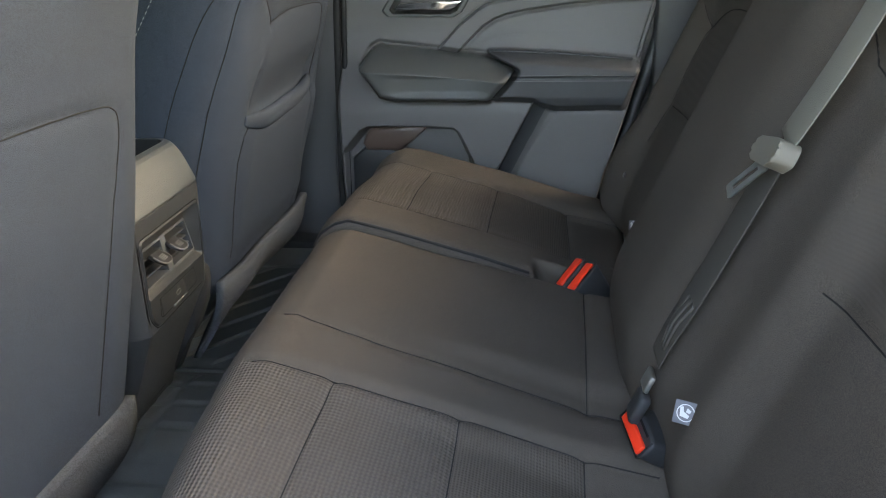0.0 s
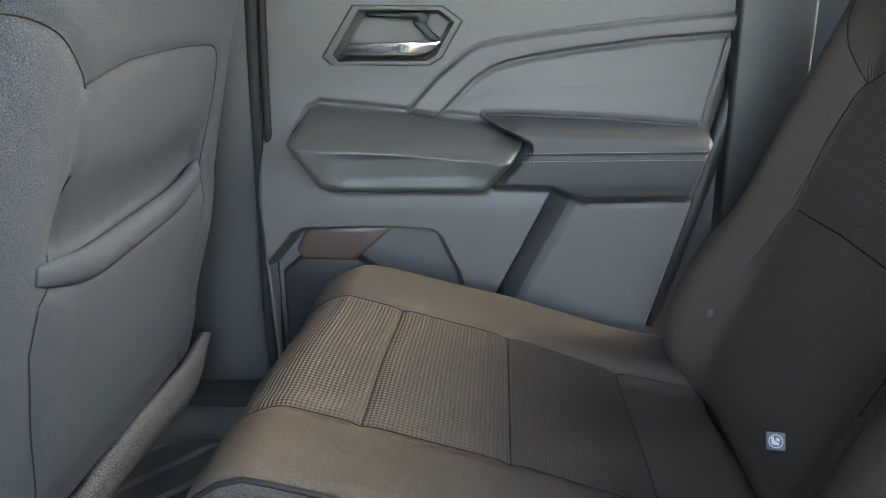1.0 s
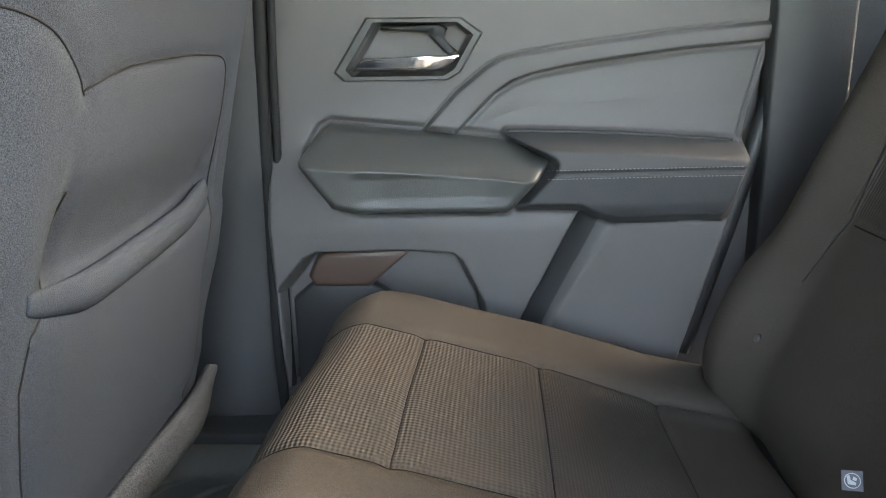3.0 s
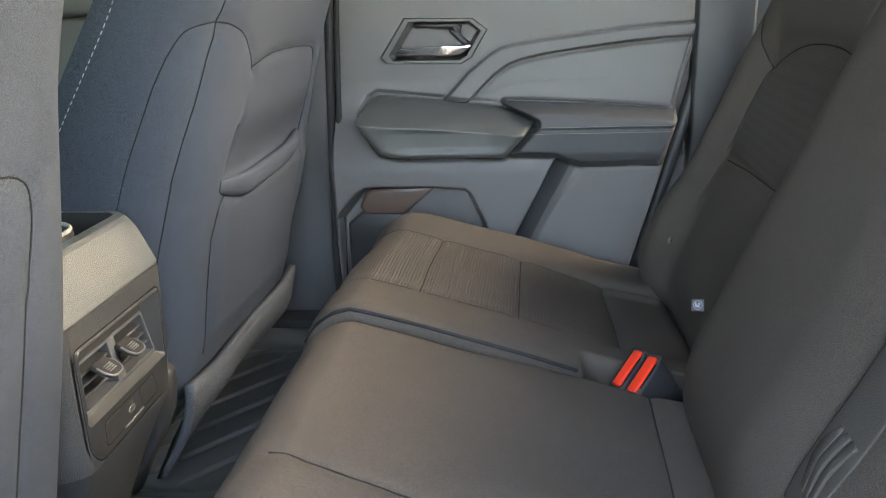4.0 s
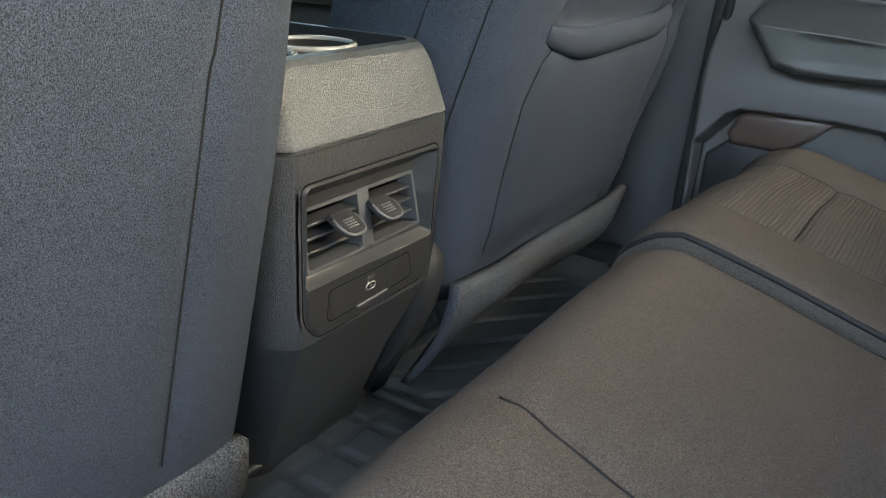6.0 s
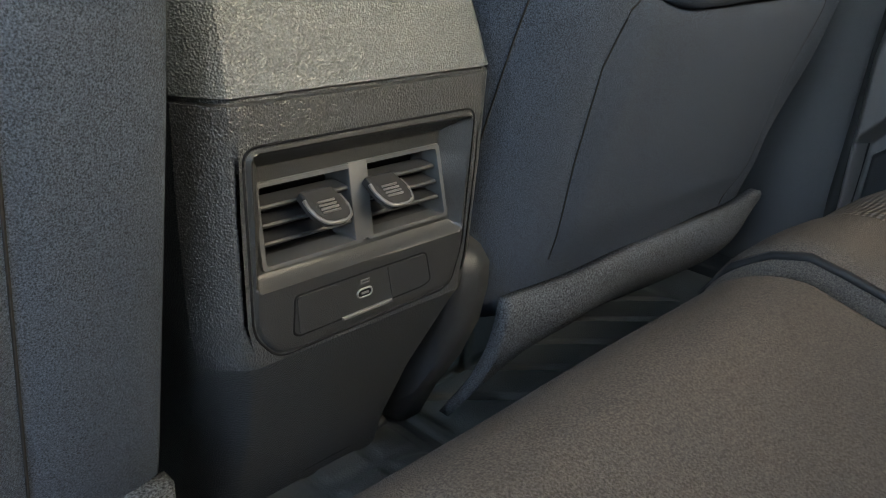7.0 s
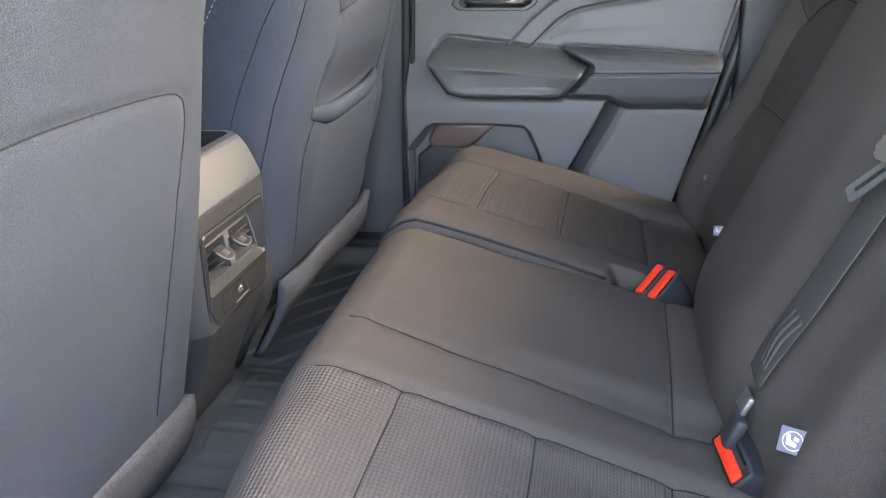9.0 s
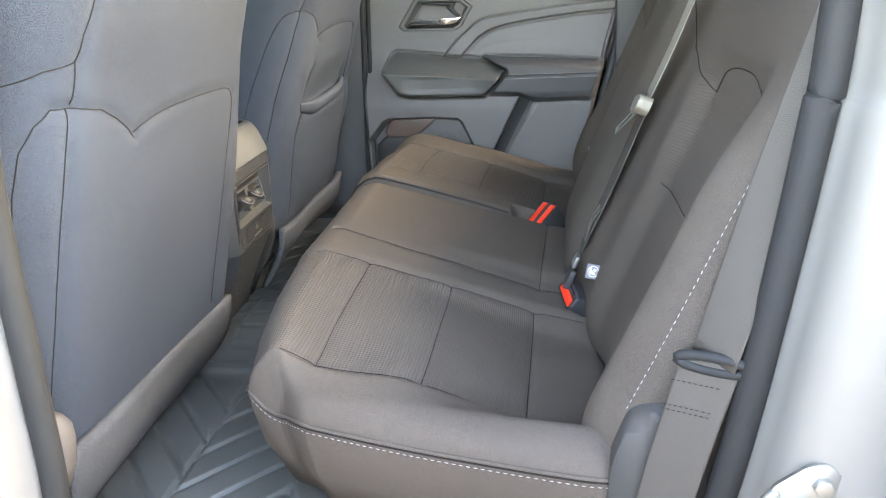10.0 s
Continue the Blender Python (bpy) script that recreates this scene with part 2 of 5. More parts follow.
def ticks(a, b, n, fixed=(), edge=0.0):
    """Grid positions from a to b, closer together within edge of the ends, with the fixed ones exactly on it."""
    base = list(np.linspace(a, b, n))
    if edge:
        for e in (0.01, 0.04, 0.1, 0.2, 0.32, 0.48, 0.68, 0.86):
            base += [a + edge * e, b - edge * e]
    step = abs(b - a) / n
    base = [x for x in base if all(abs(x - f) > step * 0.35 for f in fixed)]
    return np.array(sorted(set([round(float(x), 5) for x in base] + [round(float(f), 5) for f in fixed])))


def drop_at(H, V):
    return H(V) if callable(H) else H


class Pad:
    """A soft upholstered body over a rounded rectangle, in its own frame (u, v, w)."""

    def __init__(self, us, vs, corner, height, edge, frame_m, depth, seams=(), tuck=0.0, shape=None):
        U, V = np.meshgrid(us, vs, indexing='ij')
        u0, u1, v0, v1 = us[0], us[-1], vs[0], vs[-1]
        U, V = U.copy(), V.copy()
        for (su, sv), rc in corner.items():
            if rc <= 0:
                continue
            cu = (u1 - rc) if su > 0 else (u0 + rc)
            cv = (v1 - rc) if sv > 0 else (v0 + rc)
            a, b = (U - cu) * su, (V - cv) * sv
            m = (a > 0) & (b > 0)
            k = np.where(m, np.maximum(a, b) / np.maximum(np.hypot(a, b), 1e-9), 1.0)
            U = np.where(m, cu + su * a * k, U)
            V = np.where(m, cv + sv * b * k, V)
        extra_drop = np.zeros(U.shape)
        D = {'u0': U - u0, 'u1': u1 - U, 'v0': V - v0, 'v1': v1 - V}
        for (su, sv), rc in corner.items():
            if rc <= 0:
                continue
            cu = (u1 - rc) if su > 0 else (u0 + rc)
            cv = (v1 - rc) if sv > 0 else (v0 + rc)
            a, b = (U - cu) * su, (V - cv) * sv
            m = (a > 0) & (b > 0)
            dd = rc - np.hypot(a, b)
            ku, kv = ('u1' if su > 0 else 'u0'), ('v1' if sv > 0 else 'v0')
            ru, rv = edge[ku], edge[kv]
            if rc >= max(ru[0], rv[0]):
                # the roll passes smoothly from one side's to the other's
                t = np.arctan2(b, a) / (math.pi / 2)
                Rr, Hh = ru[0] * (1 - t) + rv[0] * t, drop_at(ru[1], V) * (1 - t) + drop_at(rv[1], V) * t
                x = np.clip(1 - dd / Rr, 0, 1)
                extra_drop = extra_drop + np.where(m, Hh * (1 - np.sqrt(np.clip(1 - x * x, 0, 1))), 0.0)
                D[ku] = np.where(m, 9.0, D[ku])
                D[kv] = np.where(m, 9.0, D[kv])
                continue
            D[ku] = np.where(m & (a >= b), dd, D[ku])
            D[kv] = np.where(m & (b > a), dd, D[kv])
        W = height(U, V) - extra_drop
        for k, (R, H) in edge.items():
            if R > 0:
                x = np.clip(1 - D[k] / R, 0, 1)
                W = W - drop_at(H, V) * (1 - np.sqrt(np.clip(1 - x * x, 0, 1)))
        for pts, half, deep in seams:
            d = seg_dist(U, V, pts)
            W = W - deep * 0.55 * np.exp(-(d / 0.009) ** 2) - deep * 0.35 * np.exp(-(d / 0.0035) ** 2)
        self.us, self.vs, self.U, self.V, self.W = us, vs, U, V, W
        self.frame_m, self.depth, self.tuck = frame_m, depth, tuck
        self.shape = shape
        self.seams = seams

    def objects(self, zone, names, mats, parent, skirt=0, labels=None):
        nu, nv = self.U.shape
        M = np.array(self.frame_m)
        P = np.stack([self.U, self.V, self.W, np.ones_like(self.U)], -1)
        if self.shape:
            P[..., :3] = self.shape(P[..., 0], P[..., 1], P[..., 2])
        flip = np.linalg.det(M[:3, :3]) < 0
        Q = (P @ M.T)[..., :3]
        idx = np.arange(nu * nv).reshape(nu, nv)
        faces = {}
        for i in range(nu - 1):
            for j in range(nv - 1):
                uc = (self.us[i] + self.us[i + 1]) / 2
                vc = (self.vs[j] + self.vs[j + 1]) / 2
                f = (idx[i, j], idx[i + 1, j], idx[i + 1, j + 1], idx[i, j + 1])
                faces.setdefault(zone(uc, vc), []).append(f[::-1] if flip else f)
        ring = [idx[i, 0] for i in range(nu)] + [idx[nu - 1, j] for j in range(1, nv)] + [idx[i, nv - 1] for i in range(nu - 2, -1, -1)] + [idx[0, j] for j in range(nv - 2, 0, -1)]
        flat = Q.reshape(-1, 3)
        P2 = P.reshape(-1, 4)
        c = P2[ring][:, :2].mean(0)
        extra, rows = [], [ring]
        base = len(flat)
        wmin = P2[ring][:, 2]
        for s in (0.15, 0.5, 1.0):
            row = []
            for r, w in zip(ring, wmin):
                u, v = P2[r, 0], P2[r, 1]
                t = self.tuck * s * s
                p = np.array([u + (c[0] - u) * t, v + (c[1] - v) * t, w + (-(self.depth(v) if callable(self.depth) else self.depth) - w) * s, 1.0])
                extra.append((M @ p)[:3])
                row.append(base + len(extra) - 1)
            rows.append(row)
        n = len(ring)
        sk = faces.setdefault(skirt, [])
        for a, b in zip(rows[:-1], rows[1:]):
            for i in range(n):
                f = (a[i], b[i], b[(i + 1) % n], a[(i + 1) % n])
                sk.append(f[::-1] if flip else f)
        last = rows[-1]
        sk.append(tuple(last) if flip else tuple(last[::-1]))
        allv = np.concatenate([flat, np.array(extra)])
        out = []
        for z, fs in sorted(faces.items()):
            used = sorted({i for f in fs for i in f})
            remap = {o: k for k, o in enumerate(used)}
            me = mesh_of(allv[used], [tuple(remap[i] for i in f) for f in fs])
            out.append(part(names[z], me, mats[z], out[0] if out else parent, (labels or {}).get(z, "")))
        return out

    def seam_cords(self, parent, radius=0.0008, mat=None, lift=0.0002):
        """A thin dark cord of thread in every seam."""
        for pts, half, deep in self.seams:
            line = []
            for (p, q), (r, s) in zip(pts[:-1], pts[1:]):
                k = max(1, int(math.hypot(r - p, s - q) / 0.006))
                line += [self.at(p + (r - p) * i / k, q + (s - q) * i / k, lift) for i in range(k)]
            line.append(self.at(pts[-1][0], pts[-1][1], lift))
            part("seam", tube(line, radius, 6), mat or M_DTHREAD, parent)

    def at(self, u, v, lift=0.0):
        """The place on the surface at (u, v)."""
        i = int(np.clip(np.searchsorted(self.us, u), 1, len(self.us) - 1))
        j = int(np.clip(np.searchsorted(self.vs, v), 1, len(self.vs) - 1))
        a = (u - self.us[i - 1]) / (self.us[i] - self.us[i - 1])
        b = (v - self.vs[j - 1]) / (self.vs[j] - self.vs[j - 1])
        w = (self.W[i - 1, j - 1] * (1 - a) + self.W[i, j - 1] * a) * (1 - b) + (self.W[i - 1, j] * (1 - a) + self.W[i, j] * a) * b
        mix4 = lambda A: (A[i - 1, j - 1] * (1 - a) + A[i, j - 1] * a) * (1 - b) + (A[i - 1, j] * (1 - a) + A[i, j] * a) * b
        p = Vector((mix4(self.U), mix4(self.V), w + lift))
        if self.shape:
            q = self.shape(np.array(p[0]), np.array(p[1]), np.array(p[2]))
            p = Vector([float(x) for x in q])
        return self.frame_m @ p


def tube(points, radius, sides=6, closed=False):
    """A thin round cord along points."""
    pts = [Vector(p) for p in points]
    verts, faces = [], []
    n = len(pts)
    for i, p in enumerate(pts):
        d = (pts[min(i + 1, n - 1)] - pts[max(i - 1, 0)]).normalized()
        a = d.orthogonal().normalized()
        ref = Vector((0.31, 0.22, 0.92))
        a = (ref - d * ref.dot(d)).normalized()
        b = d.cross(a)
        r = radius(i / max(n - 1, 1)) if callable(radius) else radius
        for k in range(sides):
            t = 2 * math.pi * k / sides
            verts.append(p + (a * math.cos(t) + b * math.sin(t)) * r)
    for i in range(n - 1):
        for k in range(sides):
            faces.append((i * sides + k, i * sides + (k + 1) % sides, (i + 1) * sides + (k + 1) % sides, (i + 1) * sides + k))
    faces.append(tuple(range(sides))[::-1])
    faces.append(tuple((n - 1) * sides + k for k in range(sides)))
    return mesh_of(verts, faces)


def stitches(points, length=0.006, gap=0.004, radius=0.0009):
    """Dashes of thread along a line, in one mesh."""
    pts = [Vector(p) for p in points]
    verts, faces = [], []
    acc, on = 0.0, []
    path = []
    for a, b in zip(pts[:-1], pts[1:]):
        L = (b - a).length
        k = max(1, int(L / 0.001))
        path += [a.lerp(b, i / k) for i in range(k)]
    step = 0.001
    per = int((length + gap) / step)
    ln = int(length / step)
    for s in range(0, len(path) - ln, per):
        a, b = path[s], path[s + ln]
        d = (b - a).normalized() if (b - a).length > 1e-6 else Vector((1, 0, 0))
        ref = Vector((0.31, 0.22, 0.92))
        p = (ref - d * ref.dot(d)).normalized() * radius
        q = d.cross(p)
        o = len(verts)
        for c, sc in ((a, 0.5), (a.lerp(b, 0.5), 1.2), (b, 0.5)):
            verts += [c + p * sc, c + q * sc, c - p * sc, c - q * sc]
        for r in range(2):
            for k in range(4):
                faces.append((o + r * 4 + k, o + r * 4 + (k + 1) % 4, o + r * 4 + 4 + (k + 1) % 4, o + r * 4 + 4 + k))
        faces += [(o + 3, o + 2, o + 1, o), (o + 8, o + 9, o + 10, o + 11)]
    return mesh_of(verts, faces)


def ribbon(points, width_dir, width, thick):
    """A flat band with thickness along points; width_dir: one direction or one for each point."""
    pts = [Vector(p) for p in points]
    n = len(pts)
    verts, faces = [], []
    for i, p in enumerate(pts):
        d = (pts[min(i + 1, n - 1)] - pts[max(i - 1, 0)]).normalized()
        wd = Vector(width_dir[i] if isinstance(width_dir, list) else width_dir)
        wd = (wd - d * wd.dot(d)).normalized()
        nn = d.cross(wd)
        w = width(i / (n - 1)) if callable(width) else width
        for a, b in ((-1, -0.6), (-0.92, -1), (0.92, -1), (1, -0.6), (1, 0.6), (0.92, 1), (-0.92, 1), (-1, 0.6)):
            verts.append(p + wd * (a * w / 2) + nn * (b * thick / 2))
    s = 8
    for i in range(n - 1):
        for k in range(s):
            faces.append((i * s + k, i * s + (k + 1) % s, (i + 1) * s + (k + 1) % s, (i + 1) * s + k))
    faces.append(tuple(range(s))[::-1])
    faces.append(tuple((n - 1) * s + k for k in range(s)))
    return mesh_of(verts, faces)


def sstep(e0, e1, x):
    t = np.clip((x - e0) / (e1 - e0), 0, 1)
    return t * t * (3 - 2 * t)


def poly_sd(X, Z, pts):
    """Signed distance to a closed polygon, negative inside."""
    d = seg_dist(X, Z, list(pts) + [pts[0]])
    inside = np.zeros(X.shape, bool)
    n = len(pts)
    for i in range(n):
        (x1, y1), (x2, y2) = pts[i], pts[(i + 1) % n]
        c = ((y1 > Z) != (y2 > Z)) & (X < (x2 - x1) * (Z - y1) / ((y2 - y1) if abs(y2 - y1) > 1e-9 else 1e-9) + x1)
        inside ^= c
    return np.where(inside, -d, d)


# ---- the large structure: ground, cab shell, floor ----
tagged(part("ground", box(-600, 600, -600, 600, -0.75, -0.62, 0), M_GROUND, smooth=False), "grey asphalt lot under the parked vehicle", "ground", kind="structure")


def shell_box(name, label, mat, *b):
    return tagged(part(name, box(*b, bevel=0.006), mat), label, "wall", kind="structure")


shell_box("floor", "dark cab floor pan under rubber mats", M_BLACK, -1.4, 0.75, -0.72, 0.72, -0.08, -0.03)
# closed roof lining over both seat rows, lower towards the windscreen
def roof():
    rows = [(-0.82, 1.150), (-0.60, 1.185), (-0.1, 1.195), (0.5, 1.185), (0.76, 1.150)]
    verts, faces = [], []
    for x, z in rows:
        verts += [(x, -0.74, z - 0.03), (x, -0.60, z), (x, 0.0, z + 0.008), (x, 0.64, z), (x, 0.80, z - 0.03), (x, 0.80, z + 0.05), (x, -0.74, z + 0.05)]
    for i in range(len(rows) - 1):
        for k in range(7):
            faces.append((i * 7 + k, (i + 1) * 7 + k, (i + 1) * 7 + (k + 1) % 7, i * 7 + (k + 1) % 7))
    faces += [tuple(range(7))[::-1], tuple(range(28, 35))]
    return mesh_of(verts, faces)


ceiling = tagged(part("ceiling", roof(), M_ROOF, smooth=False), "pale fabric roof lining over both seat rows", "ceiling", kind="structure")
# Added wall, out of view: holds back low sky light from the open door.
shell_box("wall_light_block", "unseen added wall that blocks low light from the open side", M_GROUND, -12.0, 12.0, -2.35, -2.20, -0.63, 0.70)
shell_box("wall_rear", "dark rear cab wall behind the seat", M_BLACK, 0.80, 0.84, -0.74, 0.78, -0.08, 0.66)
shell_box("wall_front", "dark dashboard bulkhead of the cab", M_BLACK, -1.45, -1.35, -0.74, 0.78, -0.08, 0.66)
shell_box("wall_right", "dark front passenger door panel", M_DOOR, -1.35, -0.44, 0.755, 0.82, -0.08, 0.66)
shell_box("wall_left", "dark front driver door panel", M_DOOR, -1.35, -0.44, -0.82, -0.74, -0.08, 0.66)
shell_box("wall_right_rear", "dark side wall behind the rear door", M_BLACK, 0.438, 0.80, 0.795, 0.86, -0.08, 1.18)
shell_box("wall_left_rear", "dark inner side wall of the cab corner", M_DOOR, 0.52, 0.80, -0.74, -0.68, -0.08, 1.18)

# pillar between the doors on the far side
pillar = thing("pillar_1", "dark grey plastic pillar trim with rubber seals", "pillar", kind="structure")


def pillar_far():
    # (z, front x, rear x, y of the face)
    rows = [(-0.03, -0.52, -0.262, 0.700), (0.05, -0.50, -0.266, 0.712), (0.15, -0.47, -0.268, 0.722), (0.3, -0.43, -0.262, 0.728), (0.6, -0.36, -0.244, 0.735), (1.18, -0.27, -0.17, 0.74)]
    verts, faces = [], []
    for z, a, b, y in rows:
        verts += [(a, 0.80, z), (a, y + 0.015, z), (a + 0.02, y, z), ((a + b) / 2, y - 0.006, z), (b - 0.012, y, z), (b, y + 0.02, z), (b, 0.80, z)]
    n = 7
    for i in range(len(rows) - 1):
        for k in range(n):
            faces.append((i * n + k, (i + 1) * n + k, (i + 1) * n + (k + 1) % n, i * n + (k + 1) % n))
    faces += [tuple(range(n)), tuple(range((len(rows) - 1) * n, len(rows) * n))[::-1]]
    return mesh_of(verts, faces)


part("pillar_trim", pillar_far(), M_DOORSOFT, pillar)
for dx, yy, rad in ((0.0, 0.742, 0.009), (0.014, 0.752, 0.006)):
    line = smooth_line([(-0.268 + dx, yy - 0.02, -0.02), (-0.270 + dx, yy - 0.008, 0.12), (-0.266 + dx, yy, 0.28), (-0.252 + dx, yy + 0.004, 0.56), (-0.235 + dx, yy + 0.006, 0.75)], 6)
    part("seal", tube(line, rad, 10), M_SEAL, pillar, "black rubber door seal")

# sill of the far door
# Added black block: covers the lit door edge and keeps the gap dark.
shell_box("gap_block", "added black block that keeps the gap beside the far seat dark", M_BLACK, 0.400, 0.50, 0.752, 0.80, -0.05, 1.0)
shell_box("trim_sill", "dark plastic door sill trim", M_BLACK, -0.52, 0.50, 0.655, 0.76, -0.04, 0.03)
shell_box("trim_sill_near", "dark plastic door sill trim", M_BLACK, -0.40, 0.50, -0.80, -0.66, -0.06, 0.0)

# the open near rear door, swung out beside the opening
door_open = thing("door_2", "open rear door swung outward with a dark inner panel", "door", kind="structure")
OPEN_M = axes((-0.36, -0.88, 0), Vector((-0.174, -0.985, 0)), (0, 0, 1), Vector((-0.985, 0.174, 0)))
part("inner_panel", prism([(0.0, -0.12), (0.0, 0.66), (0.92, 0.68), (0.98, 0.40), (0.90, 0.0), (0.80, -0.12)], 0.09, OPEN_M, 0.02, 3), M_DOOR, door_open)
for frame_pts in ([(0.0, 0.66), (0.0, 1.12), (0.07, 1.12), (0.05, 0.66)], [(0.85, 0.68), (0.78, 1.10), (0.84, 1.12), (0.92, 0.68)], [(0.0, 1.06), (0.0, 1.12), (0.84, 1.12), (0.84, 1.06)]):
    part("window_frame", prism(frame_pts, 0.04, OPEN_M @ Matrix.Translation((0, 0, 0.025)), 0.006), M_BLACK, door_open)

tagged(part("window_2", box(-1.35, -0.40, 0.785, 0.791, 0.64, 1.19, 0.0), M_FRONTGLASS, smooth=False), "green tinted front door window", "window", kind="structure")
# Out-of-view windscreen; its dark glass is added to dim the front light.
tagged(part("window_4", prism([(-1.405, 0.66), (-0.815, 1.15), (-0.815, 1.20), (-1.45, 0.66)], 1.54, axes((0, 0.80, 0), (1, 0, 0), (0, 0, 1), (0, -1, 0)), 0.0), M_SCREEN, smooth=False), "unseen windscreen, darkened to dim light from the front", "window", kind="structure")
# Rear window is unseen; its tint thins the light from behind.
tagged(part("window_5", box(0.802, 0.808, -0.74, 0.78, 0.65, 1.19, 0.0), M_REARGLASS, smooth=False), "unseen rear cab window, tinted to thin light from behind", "window", kind="structure")
front_door = thing("door_3", "grey front passenger door with a black window seal and padded armrest", "door", kind="structure")
part("window_seal", tube([(-1.34, 0.752, 0.664), (-0.9, 0.752, 0.660), (-0.46, 0.752, 0.656)], 0.011, 10), M_SEAL, front_door, "black rubber window seal")
part("ledge", box(-1.33, -0.46, 0.715, 0.756, 0.605, 0.648, 0.012, 3), M_DOOR, front_door)
part("armrest", box(-1.20, -0.60, 0.685, 0.756, 0.36, 0.43, 0.018, 3), M_GRAB, front_door)
# Unseen near front pane, added to thin the light on the backrests.
tagged(part("window_3", box(-1.35, -0.40, -0.785, -0.779, 0.64, 1.19, 0.0), M_FRONTGLASS, smooth=False), "green tinted front door window", "window", kind="structure")
# Unseen pane of the open door, dark to hold back light.
part("pane", prism([(0.03, 0.65), (0.03, 1.09), (0.80, 1.09), (0.88, 0.66)], 0.005, OPEN_M @ Matrix.Translation((0, 0, 0.04)), 0.0), M_LIGHTCUT, door_open, smooth=False)
# Unseen window; dark glass added to cut sun on the far front seat.
tagged(part("window_1", box(-0.27, 0.45, 0.805, 0.811, 0.64, 1.19, 0.0), M_LIGHTCUT, smooth=False), "unseen rear door window, darkened to cut the sun", "window", kind="structure")

# ---- far rear door ----
door = thing("door_1", "dark grey closed rear door with armrest and chrome handle", "door", kind="structure")
RIDGE_OUT = [(-0.050, 0.428), (-0.001, 0.479), (0.040, 0.511), (0.060, 0.521), (0.085, 0.526), (0.141, 0.533), (0.27, 0.546), (0.47, 0.559)]
RIDGE_IN = [(-0.004, 0.421), (0.050, 0.473), (0.075, 0.489), (0.099, 0.497), (0.14, 0.505), (0.203, 0.513), (0.30, 0.523), (0.47, 0.533)]
GRAB = [(-0.202, 0.405), (-0.198, 0.414), (-0.186, 0.434), (-0.173, 0.441), (-0.056, 0.428), (0.066, 0.414), (0.080, 0.411), (0.118, 0.393), (0.114, 0.386), (0.072, 0.340), (0.062, 0.335), (-0.128, 0.337), (-0.160, 0.345)]
BEZEL = [(-0.116, 0.578), (0.010, 0.574), (0.037, 0.553), (0.007, 0.504), (-0.011, 0.494), (-0.152, 0.497), (-0.164, 0.509)]
BEZEL_IN = [(-0.102, 0.569), (0.002, 0.566), (0.020, 0.551), (-0.005, 0.510), (-0.018, 0.503), (-0.134, 0.505), (-0.140, 0.513)]


ARM = [(0.066, 0.4225), (0.090, 0.4225), (0.22, 0.416), (0.352, 0.405), (0.366, 0.402), (0.372, 0.392), (0.344, 0.322), (0.336, 0.316), (0.300, 0.317), (0.205, 0.315), (0.176, 0.322), (0.155, 0.333), (0.066, 0.336), (0.120, 0.392)]


def door_face(X, Z):
    Y = 0.778 - 0.070 * sstep(0.47, 0.30, Z) + 0.01 * sstep(0.15, 0.0, Z)
    band = poly_sd(X, Z, RIDGE_OUT + RIDGE_IN[::-1])
    insert = poly_sd(X, Z, RIDGE_IN + [(0.47, 0.398), (0.372, 0.402), (0.075, 0.417)])
    arm = poly_sd(X, Z, ARM)
    low = poly_sd(X, Z, [(0.204, 0.311), (0.50, 0.314), (0.50, -0.1), (-0.06, -0.1), (0.112, 0.180)])
    pocket = poly_sd(X, Z, [(-0.212, 0.268), (-0.195, 0.276), (-0.068, 0.276), (-0.010, 0.272), (0.002, 0.262), (0.028, 0.205), (0.06, 0.06), (-0.258, 0.06), (-0.258, 0.215)])
    grab = poly_sd(X, Z, GRAB)
    Y = Y - 0.013 * sstep(0.005, -0.005, band)
    Y = Y + 0.009 * np.exp(-(np.abs(band) / 0.0022) ** 2)
    Y = Y + 0.006 * sstep(0.004, -0.01, insert) - 0.007 * sstep(0.0, -0.06, insert)
    k = sstep(0.010, -0.012, arm)
    Y = Y * (1 - k) + (0.682 + 0.016 * sstep(0.375, 0.425, Z) + 0.006 * sstep(0.345, 0.315, Z)) * k
    Y = Y + 0.005 * np.exp(-((Z - 0.3825) / 0.0016) ** 2) * sstep(0.0, -0.01, arm)
    Y = Y - 0.004 * sstep(0.004, -0.006, low) * (1 - k)
    across = (X - 0.158) * 0.89 - (Z - 0.332) * 0.453
    Y = Y + 0.042 * sstep(0.0, 0.005, across) * np.clip(1 - (across - 0.004) / 0.038, 0, 1) ** 1.3 * sstep(0.336, 0.318, Z) * (1 - k)
    Y = Y + 0.045 * sstep(0.004, -0.012, pocket)
    Y = Y + 0.010 * np.exp(-((grab - 0.004) / 0.005) ** 2)
    bez = poly_sd(X, Z, BEZEL_IN)
    Y = Y + 0.022 * sstep(0.003, -0.004, bez)
    edge_x = 0.408 - (0.56 - Z) * 0.27
    Y = Y + 0.006 * np.exp(-((X - edge_x) / 0.002) ** 2) * sstep(0.385, 0.40, Z) * sstep(0.548, 0.538, Z)
    # rolled rims at the ends
    Y = Y + 0.03 * sstep(-0.252, -0.268, X) + 0.10 * sstep(0.414, 0.434, X + (0.56 - Z) * 0.28)
    return np.minimum(Y, 0.825)


